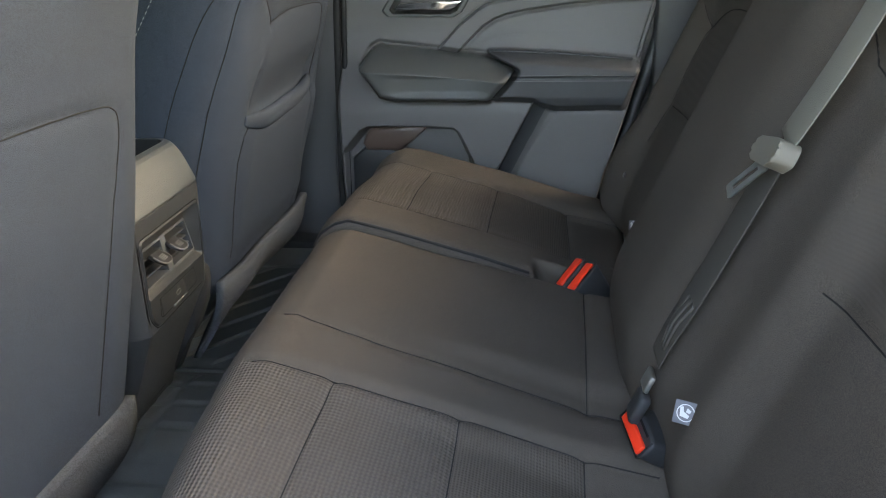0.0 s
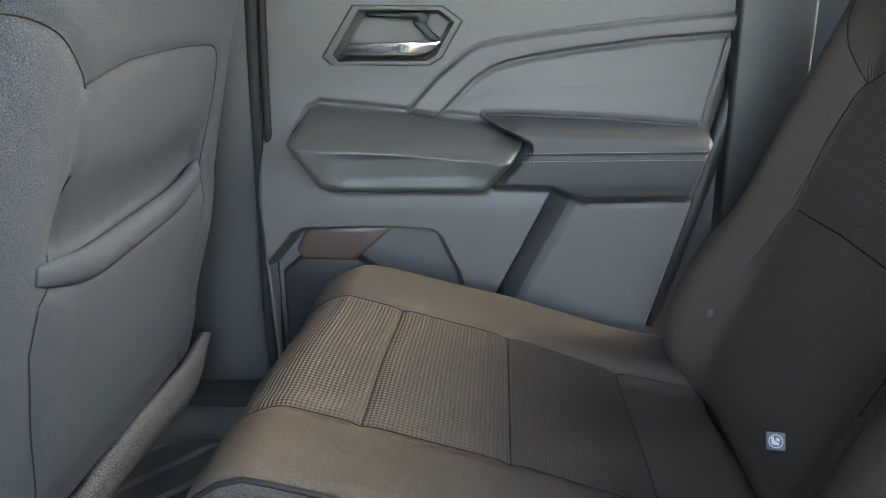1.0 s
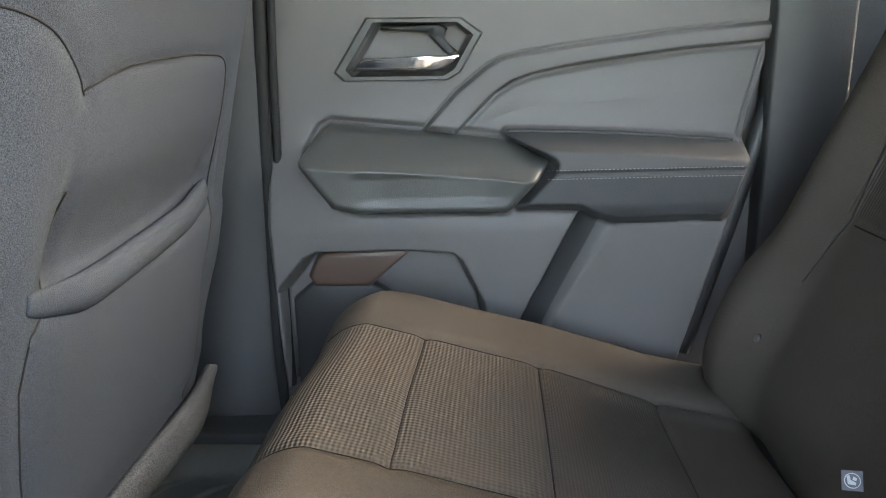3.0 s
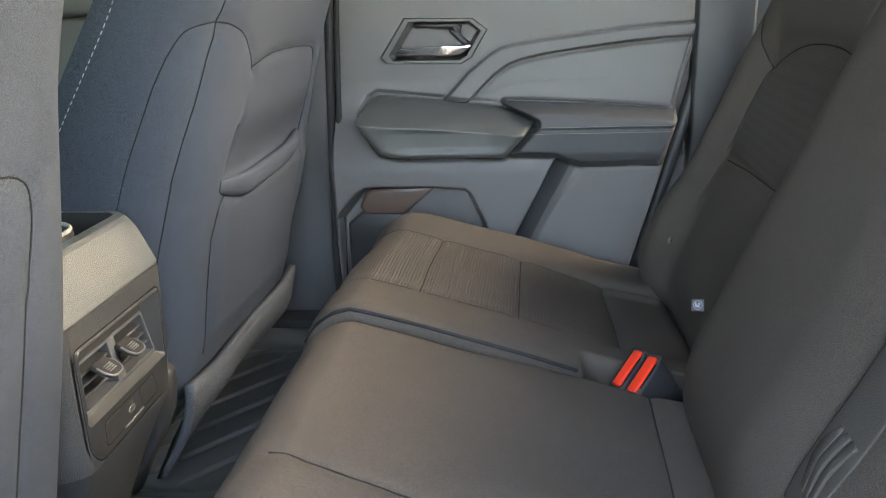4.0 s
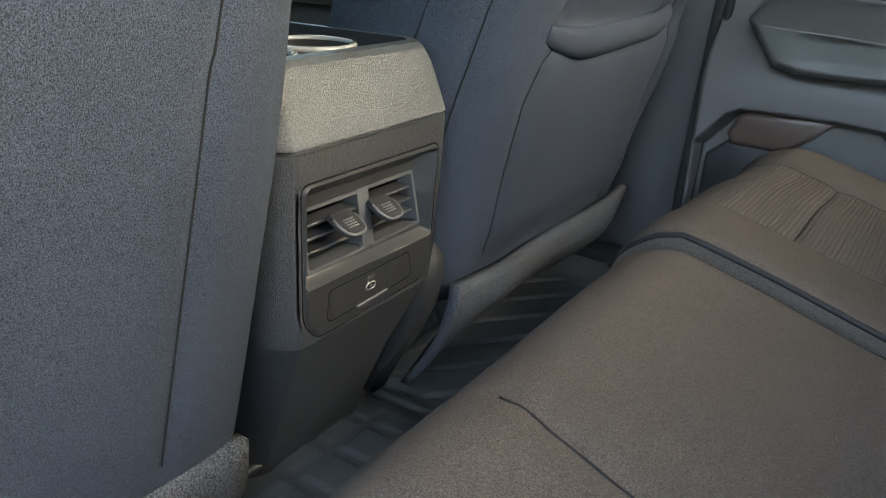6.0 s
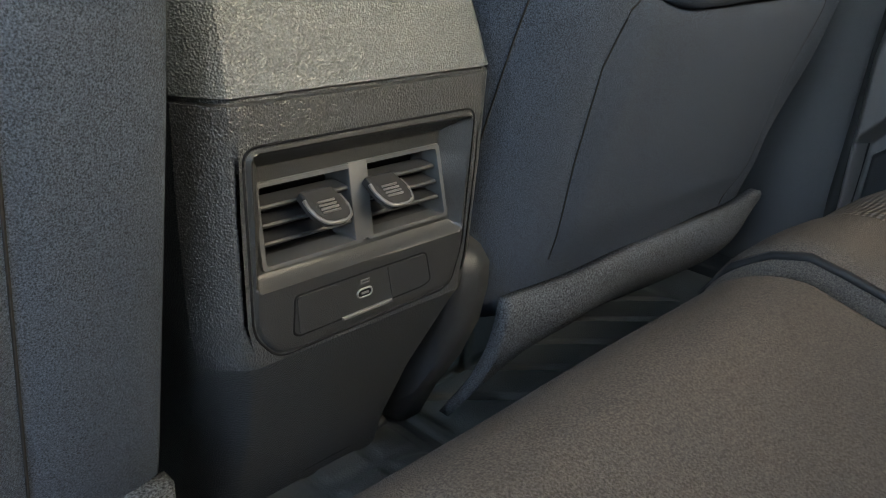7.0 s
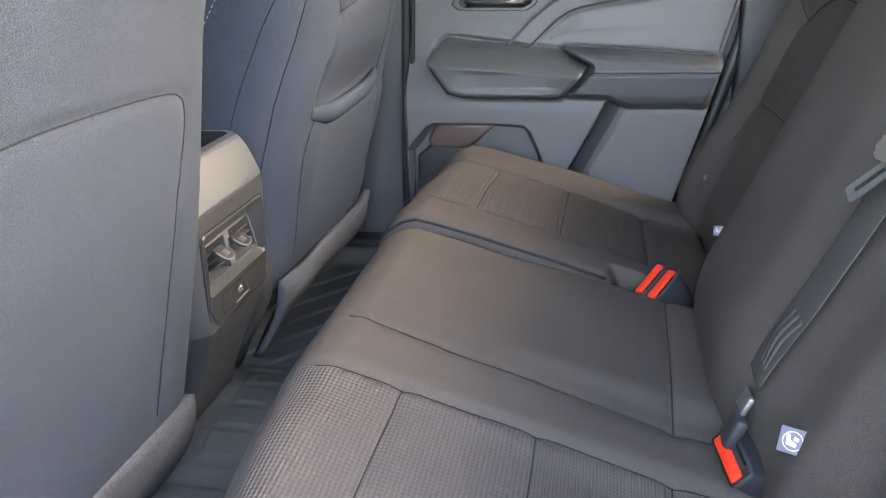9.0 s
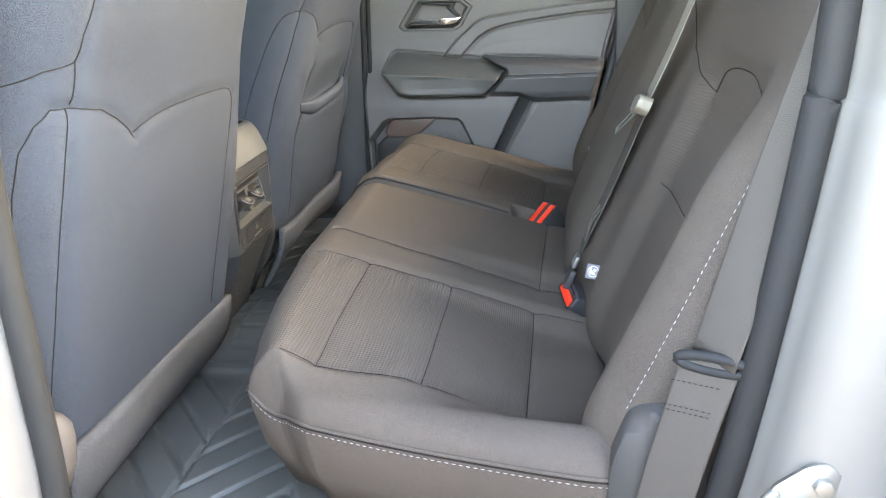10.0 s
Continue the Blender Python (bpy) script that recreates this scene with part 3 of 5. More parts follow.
def relief(xs, zs, fn, back, keep=None, rim=True):
    X, Z = np.meshgrid(xs, zs, indexing='ij')
    Y = fn(X, Z)
    nx, nz = X.shape
    verts = np.stack([X, Y, Z], -1).reshape(-1, 3)
    idx = np.arange(nx * nz).reshape(nx, nz)
    faces = [(idx[i, j], idx[i + 1, j], idx[i + 1, j + 1], idx[i, j + 1]) for i in range(nx - 1) for j in range(nz - 1) if keep is None or keep[i, j]]
    if not rim:
        return mesh_of(verts, faces)
    ring = [idx[i, 0] for i in range(nx)] + [idx[nx - 1, j] for j in range(1, nz)] + [idx[i, nz - 1] for i in range(nx - 2, -1, -1)] + [idx[0, j] for j in range(nz - 2, 0, -1)]
    o = len(verts)
    verts = np.concatenate([verts, np.array([(verts[r][0], back, verts[r][2]) for r in ring])])
    n = len(ring)
    faces += [(ring[i], o + i, o + (i + 1) % n, ring[(i + 1) % n]) for i in range(n)]
    faces.append(tuple(range(o + n - 1, o - 1, -1)))
    return mesh_of(verts, faces)


_dx, _dz = np.linspace(-0.268, 0.47, 400), np.linspace(-0.02, 0.66, 370)
_DX, _DZ = np.meshgrid((_dx[1:] + _dx[:-1]) / 2, (_dz[1:] + _dz[:-1]) / 2, indexing='ij')
_on_arm = poly_sd(_DX, _DZ, ARM) < 0.004
# Shade on the sloped flank, put in as a strip of darker plastic.
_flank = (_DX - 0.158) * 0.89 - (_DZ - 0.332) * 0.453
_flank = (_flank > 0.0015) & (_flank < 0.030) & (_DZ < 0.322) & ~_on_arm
part("door_panel", relief(_dx, _dz, door_face, 0.83, keep=~(_on_arm | _flank)), M_DOOR, door)
part("flank_shade", relief(_dx, _dz, door_face, 0.83, keep=_flank, rim=False), M_DOORSOFT, door, "sloped strip before the lower panel, darkened for its shade")
part("armrest_pad", relief(_dx, _dz, door_face, 0.83, keep=_on_arm, rim=False), M_DOORSOFT, door, "dark padded armrest with double stitching")
_ax = np.linspace(0.066, 0.356, 60)
_az = np.interp(_ax, [0.066, 0.090, 0.22, 0.372, 0.50], [0.4225, 0.4225, 0.416, 0.403, 0.398]) + 0.004
_ay = door_face(_ax, _az)
part("piping", tube([(x, y - 0.0012, z) for x, y, z in zip(_ax, _ay, _az)], 0.0030, 8), M_BLACK, door, "black edge along the armrest top")
part("seal", tube(smooth_line([(0.470, 0.792, 0.68), (0.440, 0.788, 0.56), (0.402, 0.780, 0.42), (0.363, 0.772, 0.28), (0.312, 0.770, 0.10)], 6), 0.013, 10), M_BLACK, door, "black rubber door seal")


def grab_face(X, Z):
    sd = poly_sd(X, Z, GRAB)
    x = np.clip(1 + sd / 0.013, 0, 1)
    Y = 0.668 + 0.016 * (1 - np.sqrt(np.clip(1 - x * x, 0, 1))) + 0.15 * sstep(-0.0005, 0.004, sd)
    top = 0.433 - 0.085 * (X + 0.17)
    Y = Y + 0.062 * np.clip((Z - (top - 0.034)) / 0.036, 0, 1.2)
    Y = Y + 0.010 * sstep(0.402, 0.382, Z) * sstep(-0.150, -0.085, X) * sstep(0.092, 0.035, X) * (1 - 0.6 * sstep(0.36, 0.34, Z))
    return Y


_gx, _gz = np.linspace(-0.205, 0.125, 132), np.linspace(0.325, 0.462, 70)
part("armrest", relief(_gx, _gz, grab_face, 0.88), M_GRAB, door, "moulded dark armrest with a pull recess")


def ring_mesh(outer, inner, frame_m, depth, lip):
    verts = [(u, v, 0) for u, v in outer]
    mid = [((a * 0.8 + c * 0.2), (b * 0.8 + d * 0.2)) for (a, b), (c, d) in zip(outer, inner)]
    mid2 = [((a * 0.3 + c * 0.7), (b * 0.3 + d * 0.7)) for (a, b), (c, d) in zip(outer, inner)]
    verts += [(u, v, depth) for u, v in mid] + [(u, v, depth) for u, v in mid2] + [(u, v, -lip) for u, v in inner]
    n = len(outer)
    faces = [(r * n + i, r * n + (i + 1) % n, (r + 1) * n + (i + 1) % n, (r + 1) * n + i) for r in range(3) for i in range(n)]
    faces += [(3 * n + i, 3 * n + (i + 1) % n, (i + 1) % n, i) for i in range(n)]
    bm = bmesh.new()
    bv = [bm.verts.new(v) for v in verts]
    for f in faces:
        bm.faces.new([bv[i] for i in f])
    bmesh.ops.transform(bm, matrix=frame_m, verts=bm.verts[:])
    bmesh.ops.recalc_face_normals(bm, faces=bm.faces[:])
    return bm


DOOR_M = axes((0, 0.776, 0), (1, 0, 0), (0, 0, 1), (0, -1, 0))
handle = part("handle_bezel", ring_mesh(BEZEL, BEZEL_IN, DOOR_M, 0.006, 0.01), M_GRAB, door, "angular dark handle surround", smooth=False)
part("lever", prism([(-0.137, 0.510), (-0.133, 0.516), (-0.124, 0.5255), (-0.04, 0.526), (0.006, 0.527), (0.003, 0.520), (-0.012, 0.511), (-0.03, 0.508)], 0.024, axes((0, 0.792, 0), (1, 0, 0), (0, 0, 1), (0, -1, 0)), 0.004, 3), M_CHROME, handle, "chrome door release lever")
part("lever_arm", prism([(-0.010, 0.526), (0.002, 0.531), (-0.018, 0.548), (-0.010, 0.560), (-0.022, 0.566), (-0.098, 0.566), (-0.100, 0.561), (-0.028, 0.559), (-0.034, 0.551)], 0.012, axes((0, 0.794, 0), (1, 0, 0), (0, 0, 1), (0, -1, 0)), 0.003), M_BLACK, handle)
part("pocket_ledge", prism([(-0.214, 0.236), (-0.200, 0.264), (-0.188, 0.271), (-0.066, 0.273), (-0.128, 0.219), (-0.205, 0.220)], 0.030, axes((0, 0.757, 0), (1, 0, 0), (0, 0, 1), (0, -1, 0)), 0.008, 3), M_BROWN, door, "brown-tinted pocket ledge")
part("pocket_liner", prism([(-0.245, 0.03), (-0.240, 0.20), (-0.21, 0.225), (-0.125, 0.222), (-0.10, 0.205), (-0.09, 0.03)], 0.03, axes((0, 0.763, 0), (1, 0, 0), (0, 0, 1), (0, -1, 0)), 0.006), M_BLACK, door)
part("pocket_bin", prism([(-0.11, 0.05), (-0.100, 0.215), (-0.058, 0.262), (-0.012, 0.260), (0.018, 0.20), (0.04, 0.05)], 0.004, axes((0, 0.7615, 0), (1, 0, 0), (0, 0, 1), (0, -1, 0)), 0.0), M_BLACK, door, smooth=False)
for dz in (0.0055, -0.0055):
    part("stitching", stitches([(0.115 + 0.01 * k, 0.6808, 0.3825 + dz - 0.00002 * k) for k in range(25)], 0.003, 0.002, 0.0005), M_THREAD, door)

# ---- rubber floor mats ----
mat_thing = thing("floor_mat", "black rubber floor liner with raised ridges and channels", "floor mat")


def mat_height(X, Y):
    hump = 0.046 * np.exp(-(Y / 0.13) ** 4)
    rim = 0.018 * sstep(0.60, 0.655, np.abs(Y))
    H = hump + rim
    # raised diagonal bars in the wells with narrow channels between, straight ones on the hump
    ay = np.abs(Y)
    well = sstep(0.17, 0.20, ay) * sstep(0.60, 0.57, ay)
    turn = np.where(((X + 0.62) / 0.17).astype(int) % 2 == 0, 1.0, -1.0)
    f = np.abs(((X * 0.75 * turn + ay * 0.66) / 0.056) % 1 - 0.5)
    H = H + 0.0055 * sstep(0.46, 0.39, f) * well
    g = np.abs(((X + 0.62) / 0.17) % 1 - 0.5)
    H = H - 0.0045 * sstep(0.455, 0.49, g) * well
    mid = sstep(0.125, 0.10, ay)
    r = np.maximum(np.abs((Y / 0.052) % 1 - 0.5) - 0.36, np.abs(((X + 0.02) / 0.11) % 1 - 0.5) - 0.43)
    H = H + 0.0025 * sstep(0.05, -0.02, r) * mid
    return H + 0.006 * np.exp(-((ay - 0.148) / 0.011) ** 4) - 0.004


_mx, _my = np.linspace(-0.62, 0.05, 240), np.linspace(-0.66, 0.66, 440)
_MX, _MY = np.meshgrid(_mx, _my, indexing='ij')
_mz = mat_height(_MX, _MY)
_mv = np.stack([_MX, _MY, _mz], -1).reshape(-1, 3)
_id = np.arange(_MX.size).reshape(_MX.shape)
part("liner", mesh_of(_mv, [(_id[i, j], _id[i + 1, j], _id[i + 1, j + 1], _id[i, j + 1]) for i in range(len(_mx) - 1) for j in range(len(_my) - 1)]), M_RUBBER, mat_thing)

# ---- rear seats ----
NEAR_SEAT = thing("rear_seat", "wide charcoal cloth rear bench section with ribbed insert panels", "car seat", "rear seats")
FAR_SEAT = thing("rear_seat", "narrow charcoal cloth rear seat section with ribbed insert panels", "car seat", "rear seats")


def cushion_profile(X):
    """Height of the cushion's crown from front to back."""
    return np.interp(X, [-0.19, -0.15, -0.10, -0.03, 0.10, 0.23, 0.34], [0.276, 0.281, 0.280, 0.262, 0.226, 0.184, 0.160])


def near_cushion():
    seat = NEAR_SEAT
    SX = [-0.027, 0.103, 0.226]
    xs = ticks(-0.173, 0.335, 110, SX, 0.08)
    ys = ticks(-0.672, 0.112, 150, [-0.250, -0.528], 0.05)

    def h(X, Y):
        H = cushion_profile(X)
        ins = sstep(-0.23, -0.29, Y) * sstep(-0.56, -0.50, Y)
        H = H - ins * (0.006 + 0.018 * sstep(0.05, 0.25, X))
        H = H + 0.006 * np.exp(-((Y + 0.58) / 0.05) ** 2) * sstep(0.34, 0.0, X) - 0.02 * sstep(-0.50, -0.635, Y) * sstep(0.0, 0.3, X)
        mid = sstep(-0.16, -0.12, Y)
        H = H + mid * 0.010 * sstep(0.0, 0.2, X) * sstep(0.34, 0.30, X)
        H = H - 0.016 * sstep(-0.32, -0.56, Y) * sstep(0.1, -0.02, X)
        rim_w = sstep(-0.53, -0.63, Y)
        H = H * (1 - rim_w) + 0.232 * rim_w
        return H + 0.0012 * np.sin(X * 19 + 3 * np.sin(Y * 7)) * np.sin(Y * 15)

    inner = [(-0.120, -0.250), (0.300, -0.250)]
    outer = [(-0.105, -0.528), (0.300, -0.528)]
    seams = [([tuple(p) for p in inner], 0.0035, 0.004), (outer, 0.0035, 0.004)]
    for x in SX:
        seams.append(([(x, -0.250), (x, -0.528)], 0.003, 0.004))
    seams.append(([(-0.118, -0.150), (-0.07, -0.158), (0.0, -0.166), (0.12, -0.172), (0.24, -0.176), (0.335, -0.176)], 0.004, 0.0035))
    seams.append(([(0.232, -0.176), (0.236, -0.05), (0.240, 0.112)], 0.0035, 0.004))
    def taper(u, v, w):
        s = np.clip((-0.535 - v) / 0.137, 0, 1)
        f = np.clip((-0.22 - v) / 0.40, 0, 1) ** 1.3 * np.clip((-0.02 - u) / 0.13, 0, 1)
        g = 0.022 * np.clip((v + 0.45) / 0.22, 0, 1) * np.clip((0.04 - u) / 0.21, 0, 1.2)
        return np.stack([u + 0.085 * f + g, v + 0.10 * s * np.clip((0.30 - u) / 0.42, 0, 1) ** 1.2, w], -1)

    pad = Pad(xs, ys, {(-1, -1): 0.13, (-1, 1): 0.02, (1, -1): 0.03, (1, 1): 0.01}, h,
              {'u0': (0.07, 0.062), 'u1': (0.03, 0.02), 'v0': (0.06, 0.032), 'v1': (0.018, 0.02)}, axes((0, 0, 0), (1, 0, 0), (0, 1, 0), (0, 0, 1)), -0.05, seams, tuck=0.13, shape=taper)

    def zone(x, y):
        if -0.528 < y < -0.250 and x < 0.226:
            return 1 if x < -0.027 else (2 if x < 0.103 else 3)
        return 0
    cover = pad.objects(zone, {0: "cushion", 1: "insert_panel", 2: "insert_panel", 3: "insert_panel"}, {0: M_CLOTH, 1: M_RIB, 2: M_RIB, 3: M_RIBFINE}, seat, 0, {1: "ribbed cloth insert panel"})[0]
    pad.seam_cords(cover)
    # pale double stitching along the outer side
    rim = [pad.at(us_, -0.672) for us_ in np.linspace(0.325, -0.173, 90)] + [pad.at(-0.173, v) for v in np.linspace(-0.672, -0.36, 50)]
    mid_ = Vector((0.10, -0.28, 0.0))
    out = []
    for p in rim:
        d = Vector((p.x - mid_.x, (p.y - mid_.y) * 1.6, 0)).normalized()
        out.append((p, d))
    even = [out[0]]
    for p, d in out:
        if (p - even[-1][0]).length > 0.004:
            even.append((p, d))
    cord = smooth_line([p + d * 0.0008 + Vector((0, 0, 0.003)) for p, d in even[::3]], 4)
    part("piping", tube(cord, 0.0024, 8), M_CLOTH, seat)
    part("seam", tube(smooth_line([p + d * 0.0006 - Vector((0, 0, 0.0012)) for p, d in even[::3]], 4), 0.0012, 6), M_DTHREAD, seat)
    part("stitching", stitches([p + d * 0.0010 - Vector((0, 0, 0.0062)) for p, d in even], 0.0045, 0.003, 0.0006), M_THREAD, seat, "pale stitching along the cushion edge")
    return seat


near_cushion()


def far_cushion():
    seat = FAR_SEAT
    SX = [-0.034, 0.095, 0.226]
    xs = ticks(-0.173, 0.335, 110, SX, 0.08)
    ys = ticks(0.122, 0.665, 120, [0.232, 0.518], 0.05)

    def h(X, Y):
        H = cushion_profile(X) + 0.004
        ins = sstep(0.21, 0.27, Y) * sstep(0.55, 0.49, Y)
        H = H - ins * (0.006 + 0.012 * sstep(0.05, 0.25, X))
        H = H + 0.004 * sstep(0.23, 0.17, Y)
        # hollow for the belt buckle at the inner rear corner
        hole = sstep(0.175, 0.150, Y) * sstep(0.165, 0.195, X)
        H = H - 0.085 * hole
        H = H - 0.024 * sstep(0.28, 0.56, Y)
        return H + 0.0012 * np.sin(X * 17 + 2 * np.sin(Y * 9)) * np.sin(Y * 13)

    seams = [([(-0.150, 0.232), (0.335, 0.232)], 0.0035, 0.004), ([(-0.150, 0.518), (0.335, 0.518)], 0.0035, 0.004)]
    for x in SX:
        seams.append(([(x, 0.232), (x, 0.518)], 0.003, 0.004))
    pad = Pad(xs, ys, {(-1, -1): 0.02, (-1, 1): 0.11, (1, -1): 0.01, (1, 1): 0.04}, h,
              {'u0': (0.075, 0.085), 'u1': (0.03, 0.02), 'v0': (0.022, 0.022), 'v1': (0.05, 0.05)}, axes((0, 0, 0), (1, 0, 0), (0, 1, 0), (0, 0, 1)), -0.05, seams, tuck=0.06,
              shape=lambda u, v, w: np.stack([u + 0.010 * np.clip((0.04 - u) / 0.21, 0, 1.2), v, w], -1))

    def zone(x, y):
        if 0.232 < y < 0.518 and x < 0.226 and x > -0.15:
            return 1 if x < -0.034 else (2 if x < 0.095 else 3)
        return 0
    cover = pad.objects(zone, {0: "cushion", 1: "insert_panel", 2: "insert_panel", 3: "insert_panel"}, {0: M_CLOTH, 1: M_RIB, 2: M_RIB, 3: M_RIBFINE}, seat, 0)[0]
    pad.seam_cords(cover)
    line = [pad.at(x, 0.128, 0.001) for x in np.linspace(-0.165, 0.17, 50)]
    part("piping", tube(line[::3], 0.0026, 6), M_CUP, seat, "black piping")
    part("stitching", stitches([p + Vector((0, 0.007, 0.0012)) for p in line], 0.004, 0.003, 0.0007), M_DTHREAD, seat)
    return seat


far_cushion()

# Added black fillers stop light leaking between cushions and backrests.
for seat, y0, y1 in ((NEAR_SEAT, -0.60, 0.112), (FAR_SEAT, 0.128, 0.66)):
    part("gap_filler", box(0.335, 0.47, y0, y1, -0.02, 0.150, 0.006), M_BLACK, seat, "added black filler that stops light showing under the backrest")

# ---- rear seat backs ----
RB_O, RB_V, RB_W = Vector((0.315, 0, 0.235)), Vector((0.3875, 0, 0.9219)), Vector((-0.9219, 0, 0.3875))
RB_M = axes(RB_O, (0, 1, 0), RB_V, RB_W)


def vz(z):
    """Distance along the back's slope for a height."""
    return (z - 0.235) / 0.9219


def near_back():
    back = NEAR_SEAT
    us = ticks(-0.665, 0.168, 150, [-0.56, -0.30], 0.06)
    vs = ticks(-0.10, 0.62, 130, [vz(0.415)], 0.05)
    arch2 = smooth_line([(-0.335, vz(0.523), 0), (-0.362, vz(0.547), 0), (-0.40, vz(0.557), 0), (-0.45, vz(0.562), 0), (-0.508, vz(0.560), 0), (-0.56, vz(0.535), 0), (-0.588, vz(0.47), 0), (-0.590, vz(0.38), 0), (-0.575, vz(0.25), 0)], 5)
    vline = [(-0.15, vz(0.61)), (-0.222, vz(0.552)), (-0.30, vz(0.531)), (-0.335, vz(0.523))]
    A2 = [(p[0], p[1]) for p in arch2]

    def h(U, V):
        H = np.full(U.shape, 0.004)
        ins = sstep(-0.28, -0.35, U) * sstep(-0.60, -0.545, U) * sstep(vz(0.60), vz(0.50), V)
        H = H - 0.022 * ins
        H = H + 0.018 * np.exp(-((U + 0.600) / 0.032) ** 2) * sstep(vz(0.60), vz(0.45), V)
        H = H + 0.034 * sstep(-0.25, -0.08, U)
        return H + 0.0015 * np.sin(U * 13 + 1) * np.sin(V * 11)

    seams = [(A2, 0.0035, 0.004), (vline, 0.0035, 0.0035), ([(-0.318, vz(0.402)), (-0.43, vz(0.406)), (-0.545, vz(0.411)), (-0.585, vz(0.415))], 0.003, 0.004)]
    pad = Pad(us, vs, {(-1, -1): 0.04, (-1, 1): 0.06, (1, -1): 0.02, (1, 1): 0.04}, h,
              {'u0': (0.045, 0.05), 'u1': (0.10, 0.055), 'v0': (0.12, 0.07), 'v1': (0.05, 0.05)}, RB_M, 0.12, seams)

    def zone(u, v):
        if -0.56 < u < -0.30 and v < vz(0.545) and v > -0.02:
            return 1 if v < vz(0.415) else 2
        return 0
    cover = pad.objects(zone, {0: "backrest", 1: "insert_panel", 2: "insert_panel"}, {0: M_CLOTH, 1: M_CLOTH, 2: M_RIBNEAR}, back, 0)[0]
    pad.seam_cords(cover)
    line = [pad.at(-0.646, v, 0.002) + Vector((0, -0.002, 0)) for v in np.linspace(vz(0.27), vz(0.62), 50)]
    part("stitching", stitches(line, 0.004, 0.003, 0.0006), M_THREAD, back, "pale stitching along the outer edge")
    return back


near_back()


BUTTON_AT = (0.516, 0.240)


def far_back():
    back = FAR_SEAT
    us = ticks(0.176, 0.665, 110, [0.22, 0.50], 0.06)
    vs = ticks(-0.10, 0.62, 130, [vz(0.388)], 0.05)
    arch = [(p[0], p[1]) for p in smooth_line([(0.20, vz(0.30), 0), (0.195, vz(0.45), 0), (0.210, vz(0.53), 0), (0.239, vz(0.545), 0), (0.302, vz(0.550), 0), (0.382, vz(0.545), 0), (0.45, vz(0.530), 0), (0.497, vz(0.510), 0)], 5)]
    vline = [(0.497, vz(0.510)), (0.530, vz(0.535)), (0.565, vz(0.575)), (0.58, vz(0.64))]
    flank = [(0.497, vz(0.510)), (0.500, vz(0.45)), (0.492, vz(0.385)), (0.505, vz(0.31))]

    def h(U, V):
        H = np.full(U.shape, 0.002)
        ins = sstep(0.17, 0.24, U) * sstep(0.56, 0.48, U) * sstep(vz(0.60), vz(0.50), V)
        H = H - 0.030 * ins
        H = H + 0.018 * np.exp(-((U - 0.60) / 0.045) ** 2) * sstep(vz(0.36), vz(0.26), V)
        return H + 0.0015 * np.sin(U * 12 + 2) * np.sin(V * 10)

    seams = [(arch, 0.0035, 0.004), (vline, 0.0035, 0.0035), (flank, 0.0035, 0.002), ([(0.20, vz(0.39)), (0.30, vz(0.386)), (0.39, vz(0.385)), (0.486, vz(0.379))], 0.003, 0.004)]
    pad = Pad(us, vs, {(-1, -1): 0.02, (-1, 1): 0.04, (1, -1): 0.04, (1, 1): 0.06}, h,
              {'u0': (0.025, 0.03), 'u1': (0.13, 0.12), 'v0': (0.10, 0.05), 'v1': (0.05, 0.05)}, RB_M, 0.12, seams)

    def zone(u, v):
        if 0.22 < u < 0.50 and v < vz(0.53):
            return 1 if v < vz(0.388) else 2
        return 0
    cover = pad.objects(zone, {0: "backrest", 1: "insert_panel", 2: "insert_panel"}, {0: M_CLOTH, 1: M_CLOTH, 2: M_RIBBACK}, back, 0)[0]
    pad.seam_cords(cover)
    stud = pad.at(BUTTON_AT[0], vz(BUTTON_AT[1]), 0.0)
    bm = bmesh.new()
    bmesh.ops.create_uvsphere(bm, u_segments=14, v_segments=8, radius=0.0055, matrix=Matrix.Translation(stud) @ RB_M.to_3x3().to_4x4() @ Matrix.Diagonal((1, 1, 0.5, 1)))
    part("stud", bm, M_KNOB, back, "small grey trim stud")
    return back


far_back()

# ---- front seats, seen from behind ----
FS_O, FS_V, FS_W = Vector((-0.321, 0, 0.165)), Vector((0.267, 0, 0.9637)), Vector((0.9637, 0, -0.267))
FS_M = axes(FS_O, (0, 1, 0), FS_V, FS_W)


def fz(z):
    return (z - 0.165) / 0.9637


